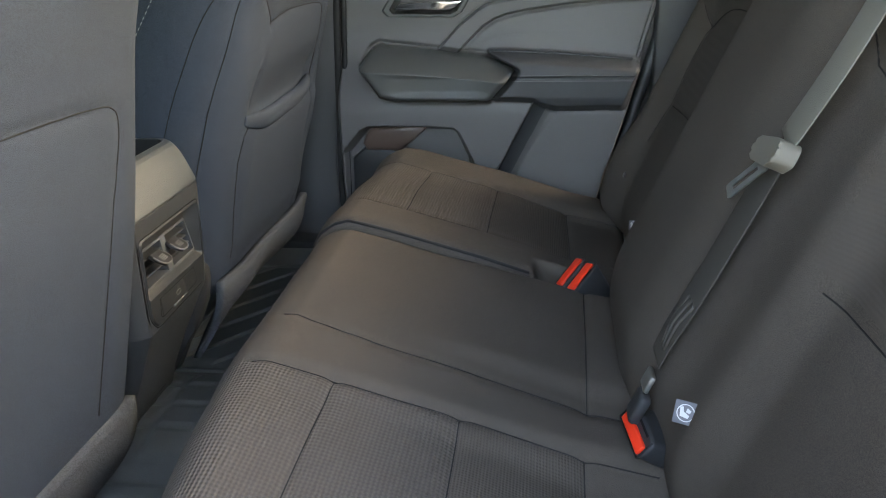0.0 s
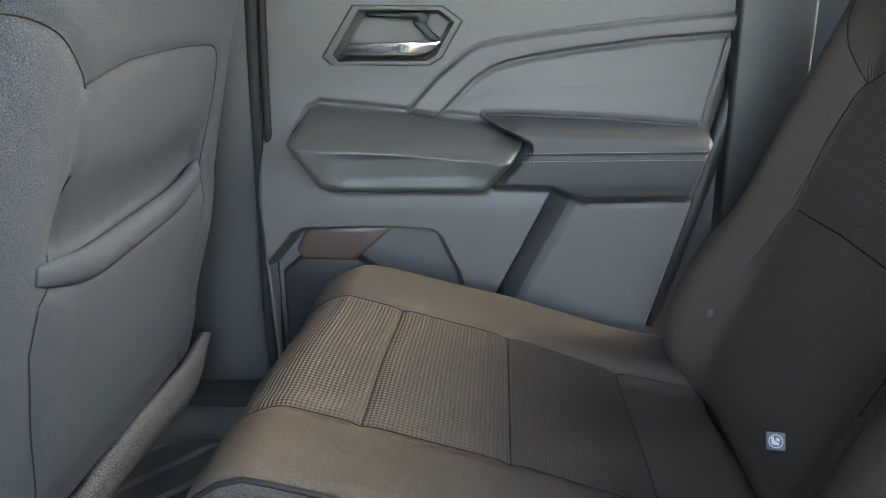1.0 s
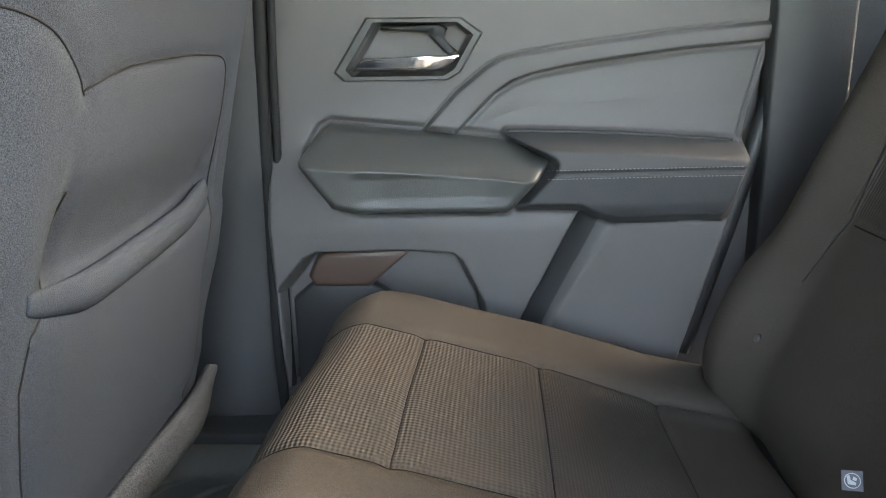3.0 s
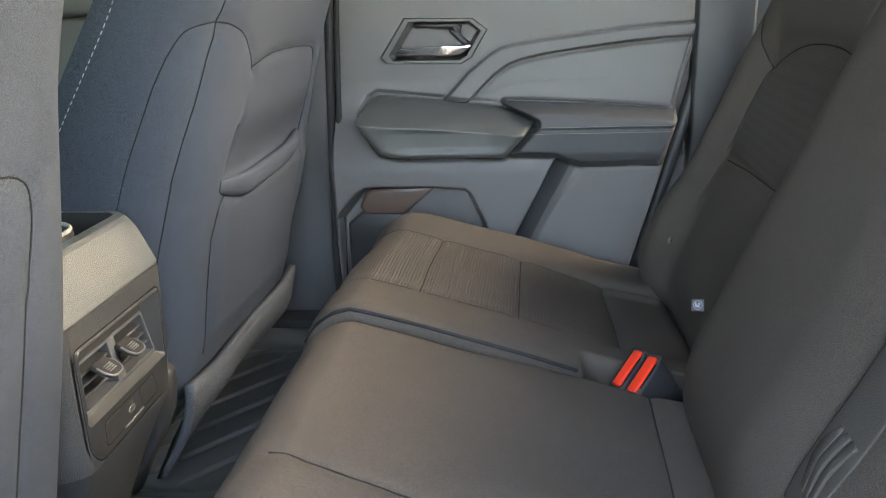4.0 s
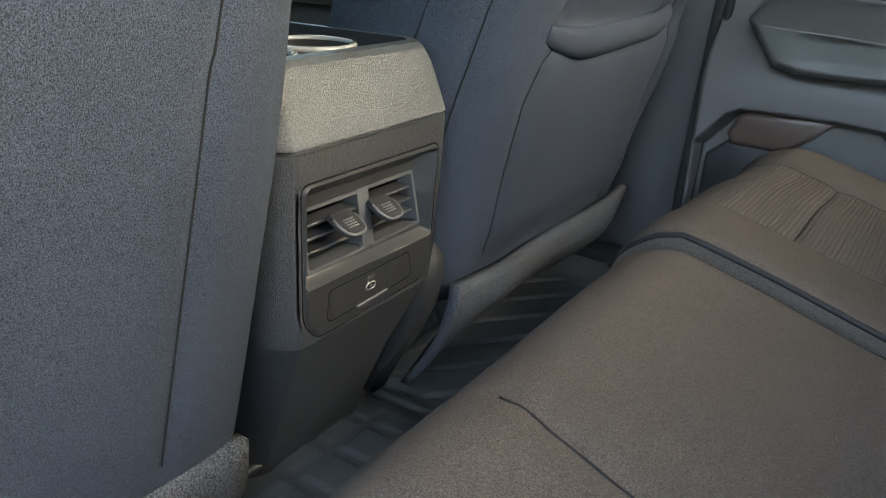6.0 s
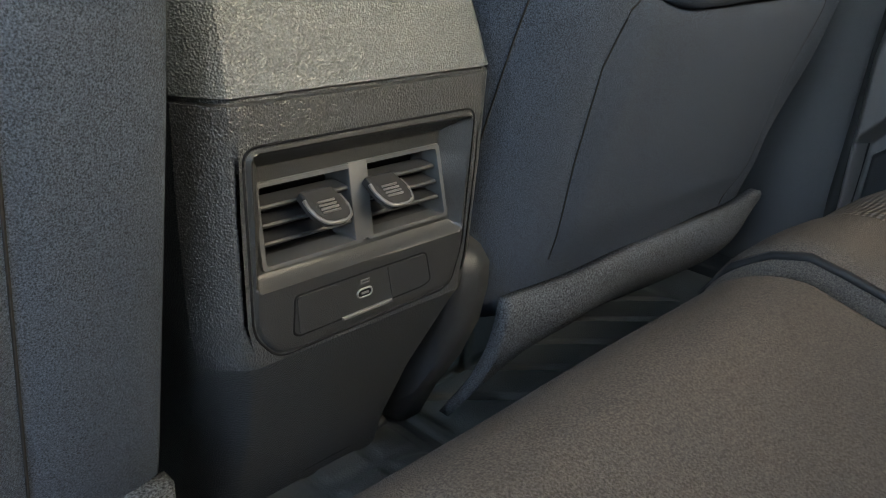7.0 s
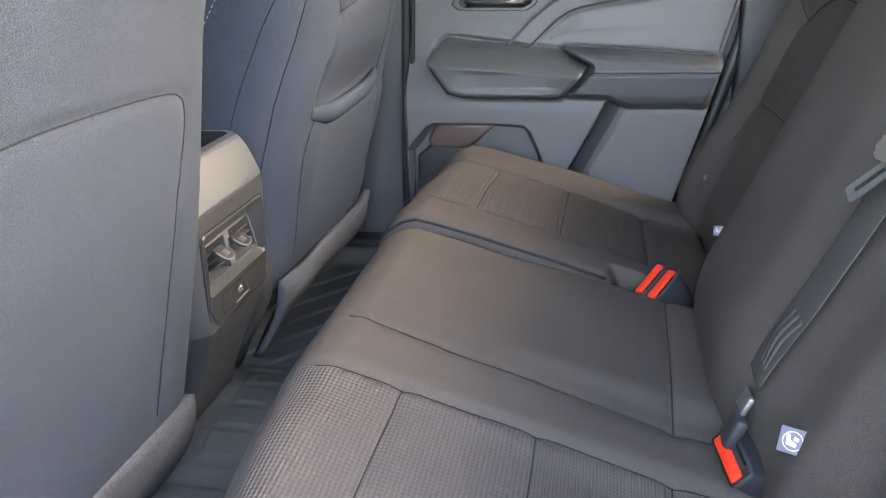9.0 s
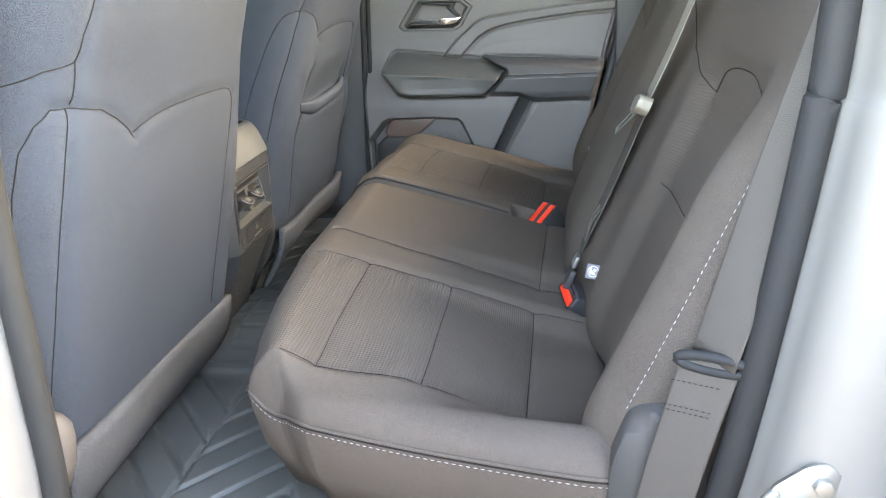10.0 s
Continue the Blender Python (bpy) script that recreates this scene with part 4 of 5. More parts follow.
def front_back(y0, y1, side, label):
    """side: +1 for the far seat with a map pocket, -1 for the near one."""
    seat = thing("front_seat", label, "car seat", "front seats")
    c = (y0 + y1) / 2
    us = ticks(y0, y1, 150, (), 0.11)
    vs = ticks(-0.05 if side > 0 else -0.11, 0.78, 160, (), 0.05)
    dz = -0.028 if side < 0 else 0.0
    dy = -0.716 if side < 0 else 0.0
    edge_arch = smooth_line([(y + dy, fz(z + dz), 0) for y, z in ((0.104, 0.36), (0.106, 0.42), (0.109, 0.47), (0.113, 0.525), (0.120, 0.57), (0.128, 0.588), (0.148, 0.597), (0.168, 0.596), (0.193, 0.586), (0.213, 0.570), (0.235, 0.544))], 5)
    top = smooth_line([(0.233 + dy, fz(0.546 + dz), 0), (0.252 + dy, fz(0.553 + dz), 0), (0.30 + dy, fz(0.560 + dz), 0), (0.38 + dy, fz(0.560 + dz), 0), (0.453 + dy, fz(0.556 + dz), 0), (0.505 + dy, fz(0.548 + dz), 0), (0.522 + dy, fz(0.525 + dz), 0), (0.520 + dy, fz(0.47 + dz), 0), (0.517 + dy, fz(0.40), 0), (0.515 + dy, fz(0.165), 0)], 5)
    seams = [([(p[0], p[1]) for p in top], 0.003, 0.0035)]
    if side > 0:
        seams.append(([(p[0], p[1]) for p in edge_arch], 0.003, 0.0035))
        seams.append(([(0.158, fz(0.68)), (0.150, fz(0.597)), (0.146, fz(0.56)), (0.142, fz(0.519)), (0.136, fz(0.474)), (0.131, fz(0.424)), (0.128, fz(0.353)), (0.124, fz(0.20))], 0.003, 0.0035))
        seams.append(([(0.226, fz(0.48)), (0.218, fz(0.42)), (0.190, fz(0.388)), (0.184, fz(0.348)), (0.190, fz(0.278)), (0.203, fz(0.185))], 0.003, 0.002))
    if side < 0:
        seams.append(([(-0.606, fz(0.14)), (-0.603, fz(0.25)), (-0.597, fz(0.41)), (-0.592, fz(0.50)), (-0.589, fz(0.561))], 0.003, 0.004))
        seams.append(([(-0.586, fz(0.566)), (-0.585, fz(0.609)), (-0.581, fz(0.636)), (-0.574, fz(0.658)), (-0.56, fz(0.72))], 0.003, 0.0035))
        seams.append(([(-0.640, fz(0.578)), (-0.626, fz(0.588)), (-0.612, fz(0.599)), (-0.586, fz(0.608))], 0.003, 0.003))
        seams.append(([(-0.604, fz(0.561)), (-0.617, fz(0.545)), (-0.626, fz(0.518)), (-0.630, fz(0.47)), (-0.630, fz(0.40))], 0.003, 0.002))
        seams.append(([(-0.604, fz(0.561)), (-0.582, fz(0.562)), (-0.548, fz(0.556)), (-0.518, fz(0.540)), (-0.496, fz(0.524)), (-0.483, fz(0.512))], 0.003, 0.0035))

    def h(U, V):
        s = (U - c) / ((y1 - y0) / 2)
        H = 0.006 - 0.016 * s * s
        H = H + 0.006 * sstep(fz(0.56), fz(0.66), V)
        if side < 0:
            H = H + 0.017 * np.clip(s, 0, 1) ** 2 * sstep(0.55, 0.2, V)
        if side > 0:
            # the pocket bulges a little and sags at its mouth
            pk = sstep(0.18, 0.22, U) * sstep(0.60, 0.54, U) * sstep(fz(0.17), fz(0.22), V) * sstep(fz(0.405), fz(0.38), V)
            H = H + 0.006 * pk
            H = H - 0.015 * sstep(0.18, 0.23, U) * sstep(0.53, 0.49, U) * sstep(fz(0.395), fz(0.42), V) * sstep(fz(0.50), fz(0.425), V)
            H = H - 0.004 * np.exp(-((U - 0.222) / 0.008) ** 2) * sstep(fz(0.40), fz(0.43), V) * sstep(fz(0.53), fz(0.46), V)
            H = H + 0.005 * np.sin((U * 0.9 + V * 0.40) * 44) * sstep(0.42, 0.56, U) * sstep(fz(0.38), fz(0.3), V) * sstep(fz(0.17), fz(0.24), V)
        return H + 0.0015 * np.sin(U * 11 + 2) * np.sin(V * 9 + 1)

    pad = Pad(us, vs, {(-1, -1): 0.03, (-1, 1): 0.12, (1, -1): 0.03, (1, 1): 0.12}, h,
              {'u0': (0.10, (lambda V: np.interp(V, [0.30, 0.40, 0.514, 0.78], [0.115, 0.105, 0.078, 0.070])) if side > 0 else 0.115), 'u1': (0.10, 0.115) if side > 0 else (0.055, lambda V: np.interp(V, [0.0, 0.2, 0.4, 0.6], [0.010, 0.016, 0.028, 0.036])), 'v0': (0.04, 0.03), 'v1': (0.09, 0.10)}, FS_M, (lambda v: float(np.interp(v, [0.26, 0.316, 0.514, 0.74], [0.175, 0.168, 0.103, 0.090]))) if side > 0 else 0.17, seams)
    cover = pad.objects(lambda u, v: 0, {0: "seat_back"}, {0: M_SKYCLOTH}, seat, 0)[0]
    pad.seam_cords(cover)
    return seat, pad


far_seat, far_pad = front_back(0.098, 0.650, 1, "charcoal front passenger seat back with a map pocket")
near_seat, near_pad = front_back(-0.655, -0.1320, -1, "charcoal front driver seat back with curved seams")


def pocket_mouth():
    """The rolled upper edge of the map pocket."""
    pts = smooth_line([far_pad.at(0.184, fz(0.414), 0.0), far_pad.at(0.205, fz(0.409), 0.003), far_pad.at(0.25, fz(0.405), 0.006), far_pad.at(0.34, fz(0.408), 0.008), far_pad.at(0.43, fz(0.409), 0.007), far_pad.at(0.488, fz(0.413), 0.005), far_pad.at(0.508, fz(0.418), 0.0)], 6)
    verts, faces, sides = [], [], 10
    for i, p in enumerate(pts):
        t = i / (len(pts) - 1)
        end = min(1.0, 0.12 + 2.6 * t) * min(1.0, 0.25 + 4.0 * (1 - t))
        hgt = (0.0185 - 0.003 * t) * (0.35 + 0.65 * end)
        for k in range(sides):
            a = 2 * math.pi * k / sides
            q = p + FS_V * (math.cos(a) * hgt * 0.95) + FS_W * ((0.003 + math.sin(a) * 0.0095) * end)
            verts.append(q)
    n = len(pts)
    for i in range(n - 1):
        for k in range(sides):
            faces.append((i * sides + k, (i + 1) * sides + k, (i + 1) * sides + (k + 1) % sides, i * sides + (k + 1) % sides))
    faces += [tuple(range(sides)), tuple(range((n - 1) * sides, n * sides))[::-1]]
    return mesh_of(verts, faces)


part("pocket_hem", pocket_mouth(), M_SKYCLOTH, far_seat, "padded hem of the map pocket")


def skirt_flap(seat, pad, ys, top, bottom, out, name="base_flap", back=0.03):
    """The felt flap along the bottom of a seat back."""
    n, rows = len(ys), 9
    verts, faces = [], []
    for side in (0, 1):
        for i, y in enumerate(ys):
            for r in range(rows):
                t = r / (rows - 1)
                z = top[i] * (1 - t) + bottom[i] * t
                x = FS_O.x + 0.277 * (z - 0.165)
                bulge = math.sin(math.pi * min(1, 0.15 + 0.85 * t)) * out[i]
                x += 0.006 + bulge - (0.012 if side else 0.0) - back * t * t
                verts.append((x, y, z))
    per = n * rows
    for side in (0, 1):
        o = side * per
        for i in range(n - 1):
            for r in range(rows - 1):
                f = (o + i * rows + r, o + (i + 1) * rows + r, o + (i + 1) * rows + r + 1, o + i * rows + r + 1)
                faces.append(f if side else f[::-1])
    edge = [i * rows for i in range(n)] + [(n - 1) * rows + r for r in range(1, rows)] + [i * rows + rows - 1 for i in range(n - 2, -1, -1)] + [r for r in range(rows - 2, 0, -1)]
    m = len(edge)
    for i in range(m):
        a, b = edge[i], edge[(i + 1) % m]
        faces.append((a, b, b + per, a + per))
    bm = bmesh.new()
    bv = [bm.verts.new(v) for v in verts]
    for f in faces:
        bm.faces.new([bv[k] for k in f])
    bmesh.ops.recalc_face_normals(bm, faces=bm.faces[:])
    return part(name, bm, M_CARPET, seat, "grey felt flap under the seat back")


_t = np.linspace(0, 1, 30)
_t2 = np.linspace(0, 1, 44)
_fy = 0.147 + 0.471 * _t2 ** 1.25
skirt_flap(far_seat, far_pad, _fy, np.interp(_fy, [0.147, 0.60, 0.628], [0.168, 0.166, 0.150]), np.interp(_fy, [0.147, 0.162, 0.19, 0.217, 0.271, 0.354, 0.445, 0.563, 0.60, 0.628], [0.030, 0.042, 0.068, 0.080, 0.086, 0.079, 0.069, 0.064, 0.098, 0.140]), (0.012 + 0.012 * sstep(0.15, 0.24, _fy) + 0.004 * np.sin(_t2 * 9)) * sstep(0.66, 0.50, _fy), back=0.016)
skirt_flap(near_seat, near_pad, -0.605 + 0.475 * _t, 0.155 - 0.010 * _t, 0.012 + 0.012 * _t ** 2 + 0.010 * np.sin(_t * 3.14), 0.010 + 0.004 * np.sin(_t * 8), back=0.012)
# plastic recliner covers at the seats' inner sides
COVER = [(-0.350, 0.220), (-0.330, 0.214), (-0.320, 0.203), (-0.320, 0.183), (-0.327, 0.150), (-0.345, 0.110), (-0.368, 0.075), (-0.390, 0.03), (-0.47, 0.02), (-0.47, 0.228)]
for seat, dx, yy, wide, m in ((far_seat, 0, 0.132, 0.032, M_BLACK), (near_seat, 0.02, -0.610, 0.045, M_DOOR)):
    part("hinge_cover", prism(COVER, wide, axes((dx, yy, 0), (1, 0, 0), (0, 0, 1), (0, -1, 0)), 0.016, 4), m, seat, "plastic hinge cover")

part("stitching", stitches(smooth_line([(-0.285, 0.0968, 0.66), (-0.310, 0.0968, 0.612), (-0.367, 0.0968, 0.527), (-0.405, 0.0968, 0.47)], 8), 0.005, 0.0035, 0.0007), M_THREAD, far_seat)

# ---- centre console ----
console = thing("centre_console", "grained black centre console with rear vents and usb port", "console")
CO, CV, CW = Vector((-0.297, 0, 0.36)), Vector((0.05, 0, 0.99875)), Vector((0.99875, 0, -0.05))


def con_m(w=0.0):
    """The frame of the console's rear face, w metres proud of it."""
    return axes(CO + CW * w, (0, 1, 0), CV, CW)


def rounded(pts, r=0.006, k=4):
    """A polygon with rounded corners."""
    out = []
    n = len(pts)
    for i in range(n):
        p0, p, p1 = Vector((*pts[i - 1], 0)), Vector((*pts[i], 0)), Vector((*pts[(i + 1) % n], 0))
        a, b = (p0 - p), (p1 - p)
        rr = min(r, a.length * 0.45, b.length * 0.45)
        a, b = p + a.normalized() * rr, p + b.normalized() * rr
        for j in range(k + 1):
            t = j / k
            q = a * (1 - t) ** 2 + p * 2 * t * (1 - t) + b * t * t
            out.append((q.x, q.y))
    return out


VB = rounded([(-0.0845, -0.0300), (0.0825, -0.0300), (0.0815, -0.125), (0.0740, -0.1500), (0.066, -0.1545), (-0.066, -0.1570), (-0.0810, -0.138)], 0.009, 6)
VENTS = [[(-0.0660, -0.0600), (-0.0075, -0.0600), (-0.0060, -0.1010), (-0.0665, -0.1010)], [(0.0070, -0.0595), (0.0620, -0.0595), (0.0665, -0.1005), (0.0080, -0.1005)]]


WELL = []


def console_body():
    # rows from the top down: z, x of the rear face, half width, forward half width, corner radius
    face = lambda z: -0.297 - 0.05 * (0.36 - z)
    rows = [(0.4105, -0.330, 0.0885, 0.104, 0.008), (0.4095, -0.3235, 0.0905, 0.106, 0.009), (0.4055, -0.3185, 0.0920, 0.107, 0.010), (0.3960, -0.3120, 0.0935, 0.108, 0.011), (0.3930, -0.3105, 0.0940, 0.109, 0.011), (0.3800, -0.3050, 0.0955, 0.110, 0.012), (0.3556, face(0.3556), 0.0985, 0.114, 0.012),
            (0.3545, face(0.354) - 0.0026, 0.0965, 0.112, 0.012), (0.3526, face(0.354) - 0.0026, 0.0965, 0.112, 0.012), (0.3516, face(0.352), 0.0985, 0.114, 0.012),
            (0.2950, face(0.295), 0.0985, 0.117, 0.012), (0.2300, face(0.23), 0.0965, 0.120, 0.012), (0.2010, face(0.201), 0.0920, 0.122, 0.013), (0.1930, -0.309, 0.0900, 0.122, 0.014),
            (0.1300, -0.338, 0.080, 0.123, 0.018), (0.0700, -0.364, 0.078, 0.124, 0.02), (0.0200, -0.380, 0.080, 0.125, 0.02)]
    verts, faces, k = [], [], 5
    for z, xr, hw, hf, rc in rows:
        sec = [(-0.80, -hf)]
        for i in range(k + 1):
            a = (math.pi / 2) * (i / k)
            sec.append((xr - rc * 2.0 * (1 - math.sin(a)), -hw + rc * (1 - math.cos(a)) - 0.010 * (1 - math.sin(a))))
        for i in range(k + 1):
            a = (math.pi / 2) * (i / k)
            sec.append((xr - rc * 2.0 * (1 - math.cos(a)), hw - rc * (1 - math.sin(a)) + 0.010 * (1 - math.cos(a))))
        sec.append((-0.80, hf))
        verts += [(x, y, z) for x, y in sec]
        n = len(sec)
    flat = k + 1
    for i in range(len(rows) - 1):
        for j in range(n):
            if j == flat and 9 <= i <= 11:
                continue
            faces.append((i * n + j, (i + 1) * n + j, (i + 1) * n + (j + 1) % n, i * n + (j + 1) % n))
    faces.append(tuple(range((len(rows) - 1) * n, len(rows) * n)))
    # the top is a narrow rim round a sunken well
    o = len(verts)
    for x, y, _ in verts[:n]:
        verts.append((min(x, -0.335) if x > -0.7 else x + 0.005, y * 0.95, 0.4100))
    WELL[:] = verts[o:o + n]
    faces += [(j, (j + 1) % n, o + (j + 1) % n, o + j) for j in range(n)]
    # the flat rear face round the vent panel, with its opening cut out
    o = len(verts)
    zs, ns = np.linspace(0.3516, 0.2010, 110), 120
    zr = [r[0] for r in rows][::-1]
    hr = [r[2] - r[4] for r in rows][::-1]
    V2 = []
    for z in zs:
        h = float(np.interp(z, zr, hr))
        for s in np.linspace(-1, 1, ns):
            V2.append((face(z), h * s, z))
    V2 = np.array(V2)
    loc = (V2[:, 2] - 0.36) / CV.z
    sd = poly_sd(V2[:, 1], loc, VB).reshape(len(zs), ns)
    verts += [tuple(p) for p in V2]
    for a in range(len(zs) - 1):
        for b in range(ns - 1):
            if sd[a:a + 2, b:b + 2].max() > -0.0012:
                faces.append((o + a * ns + b, o + (a + 1) * ns + b, o + (a + 1) * ns + b + 1, o + a * ns + b + 1))
    bm = bmesh.new()
    bv = [bm.verts.new(v) for v in verts]
    for f in faces:
        bm.faces.new([bv[i] for i in f])
    bmesh.ops.remove_doubles(bm, verts=bm.verts[:], dist=0.00005)
    bmesh.ops.recalc_face_normals(bm, faces=bm.faces[:])
    return bm


_body = console_body()
_cover = _body.copy()
for _bm, _top in ((_body, False), (_cover, True)):
    bmesh.ops.delete(_bm, geom=[f for f in _bm.faces if (min(v.co.z for v in f.verts) > 0.3530) != _top], context='FACES')
part("body", _body, M_CONSOLE, console, crisp=16)
part("top_cover", _cover, M_CONSOLELIT, console, "grained console cover, lightened for the light on its slope", crisp=16)


def console_well():
    """Walls and floor of the well that holds the cup holders."""
    n = len(WELL)
    verts = [(x, y, z) for x, y, z in WELL] + [(x - 0.004, y * 0.97, 0.356) for x, y, z in WELL]
    faces = [(j, (j + 1) % n, n + (j + 1) % n, n + j) for j in range(n)] + [tuple(range(n, 2 * n))]
    return mesh_of(verts, faces)


part("tray_well", console_well(), M_CUP, console, "black well round the cup holders", crisp=30)


def vent_panel():
    """The inset panel round vents and ports: a bowl that is deepest at the top."""
    us, vs = np.linspace(-0.088, 0.088, 150), np.linspace(-0.160, -0.026, 118)
    Ug, Vg = np.meshgrid(us, vs, indexing='ij')
    sd = poly_sd(Ug, Vg, VB)
    W = 0.0022 * sstep(0.0, -0.0035, sd) - 0.0012 * np.exp(-((sd + 0.001) / 0.0012) ** 2)
    hood = poly_sd(Ug, Vg, rounded([(-0.0800, -0.0335), (0.0795, -0.0340), (0.0790, -0.1125), (-0.0795, -0.1115)], 0.005))
    deep = np.interp(Vg, [-0.103, -0.06], [0.009, 0.0175])
    W = W - deep * np.clip(-hood / np.interp(Vg, [-0.10, -0.075], [0.006, 0.013]), 0, 1) ** 0.8
    for q in VENTS:
        W = np.where(poly_sd(Ug, Vg, q) < 0.0022, -0.040, W)
    W = np.where(sd > 0.0, -0.003, W)
    P = np.stack([Ug, Vg, W, np.ones_like(W)], -1) @ np.array(con_m()).T
    idx = np.arange(Ug.size).reshape(Ug.shape)
    faces = [(idx[i, j], idx[i + 1, j], idx[i + 1, j + 1], idx[i, j + 1]) for i in range(len(us) - 1) for j in range(len(vs) - 1) if sd[i:i + 2, j:j + 2].max() < 0.003]
    return mesh_of(P[..., :3].reshape(-1, 3), faces)


panel = part("vent_panel", vent_panel(), M_BEZEL, console, "satin black panel round the vents and ports", crisp=30)
part("panel_gap", tube([con_m() @ Vector((u, v, -0.0002)) for u, v in VB + VB[:1]], 0.0008, 6), M_DARK, console)
# the grilles lean a little against the face
VENT_M = con_m(-0.0165) @ Matrix.Translation((0, -0.06, 0)) @ pose(0, 0, 0, -10.5) @ Matrix.Translation((0, 0.06, 0))


def vent(q):
    """One louvred outlet: dark box, frame and slats."""
    a, b, c, d = q
    lo, hi = (0.0055, 0.0070) if a[0] < 0 else (0.0066, 0.0055)
    out = [(a[0] - lo, a[1] + 0.005), (b[0] + hi, b[1] + 0.005), (c[0] + hi, c[1] - 0.0045), (d[0] - lo, d[1] - 0.0045)]
    part("vent_back", prism(list(q)[::-1], 0.001, VENT_M @ Matrix.Translation((0, 0, -0.022)), 0), M_DARK, panel, smooth=False)
    fr = part("vent_frame", ring_mesh(rounded(out, 0.003), rounded(list(q), 0.002), VENT_M, 0.0032, 0.020), M_FRAME, panel, "satin frame of an air outlet", smooth=False)
    for s in range(1, 4):
        t = s / 4.0
        y0, z0 = a[0] + (d[0] - a[0]) * t, a[1] + (d[1] - a[1]) * t
        y1, z1 = b[0] + (c[0] - b[0]) * t, b[1] + (c[1] - b[1]) * t
        bm = bmesh.new()
        P = []
        for yy, zz in ((y0, z0), (y1, z1)):
            P.append([bm.verts.new((yy, zz + dz, ww)) for ww, dz in ((0.0004, 0.0012), (0.0012, 0.0), (0.0004, -0.0012), (-0.013, 0.0022), (-0.013, 0.0040))])
        for k in range(5):
            bm.faces.new((P[0][k], P[0][(k + 1) % 5], P[1][(k + 1) % 5], P[1][k]))
        bm.faces.new(P[0][::-1])
        bm.faces.new(P[1])
        bmesh.ops.transform(bm, matrix=VENT_M, verts=bm.verts[:])
        bmesh.ops.recalc_face_normals(bm, faces=bm.faces[:])
        part("slat", bm, M_SLAT, fr, smooth=False)
    return fr


vl, vr = vent(VENTS[0]), vent(VENTS[1])
for fr, yk, zk in ((vl, -0.0325, -0.0765), (vr, 0.0140, -0.0765)):
    km = con_m(-0.0125) @ Matrix.Translation((yk, zk + 0.0085, 0)) @ pose(0, 0, 0, -58)
    kn = part("adjuster", prism(rounded([(-0.0125, 0.0), (0.0095, 0.0), (0.0125, -0.0150), (0.0085, -0.0235), (-0.0055, -0.0235), (-0.0115, -0.0145)], 0.002, 3), 0.0055, km, 0.0016, 2), M_PADDLE, fr, "dark paddle-shaped vent adjuster", crisp=30)
    rim = [(-0.0118, -0.006), (-0.0112, -0.0150), (-0.0056, -0.0232), (0.0084, -0.0232), (0.0122, -0.0150), (0.0110, -0.007)]
    part("adjuster_rim", tube(smooth_line([km @ Vector((u, v, 0.0045)) for u, v in rim], 4), 0.0012, 8), M_KNOB, kn, "silver edge of the vent adjuster")
    for q in range(4):
        part("grip_rib", box(-0.0062, 0.0058, -0.0105 - 0.0024 * q, -0.0094 - 0.0024 * q, 0.0050, 0.0064, 0.0003, 1, km), M_KNOB, kn)

part("vent_divider", prism([(-0.0074, -0.0552), (0.0069, -0.0552), (0.0078, -0.1030), (-0.0062, -0.1030)], 0.0033, VENT_M, 0.0008, 2), M_FRAME, panel, "satin bar between the outlets", crisp=30)

# port plate below the vents
FLUSH = con_m(0.0022)
outline = rounded([(-0.0560, -0.1190), (0.0460, -0.1190), (0.0525, -0.1425), (0.0450, -0.1450), (-0.0530, -0.1470), (-0.0570, -0.1440)], 0.004)
inner_o = rounded([(-0.0548, -0.1202), (0.0450, -0.1202), (0.0510, -0.1415), (0.0440, -0.1438), (-0.0524, -0.1458), (-0.0557, -0.1432)], 0.0034)
part("port_groove", ring_mesh(outline, inner_o, FLUSH, 0.0002, 0.0), M_DARK, panel, smooth=False)
for pts in ([(-0.0543, -0.1207), (-0.0265, -0.1207), (-0.0225, -0.1447), (-0.0524, -0.1453)], [(0.0125, -0.1207), (0.0446, -0.1207), (0.0505, -0.1412), (0.0440, -0.1432), (0.0178, -0.1437)]):
    part("blank_plate", prism(rounded(pts, 0.002), 0.0007, FLUSH, 0.0003, 1), M_BEZEL, panel, "blank port cover", smooth=False)
part("port_lip", prism([(-0.0215, -0.1470), (0.0175, -0.1462), (0.0170, -0.1440), (-0.0220, -0.1449)], 0.0016, FLUSH, 0.0004, 1), M_KNOB, panel, smooth=False)


def oval(cy, cz, hw, hh, k=8):
    pts = []
    for s in (1, -1):
        for i in range(k + 1):
            a = -math.pi / 2 + math.pi * i / k
            pts.append((cy + s * (hw - hh) + s * math.cos(a) * hh, cz + s * math.sin(a) * hh))
    return pts


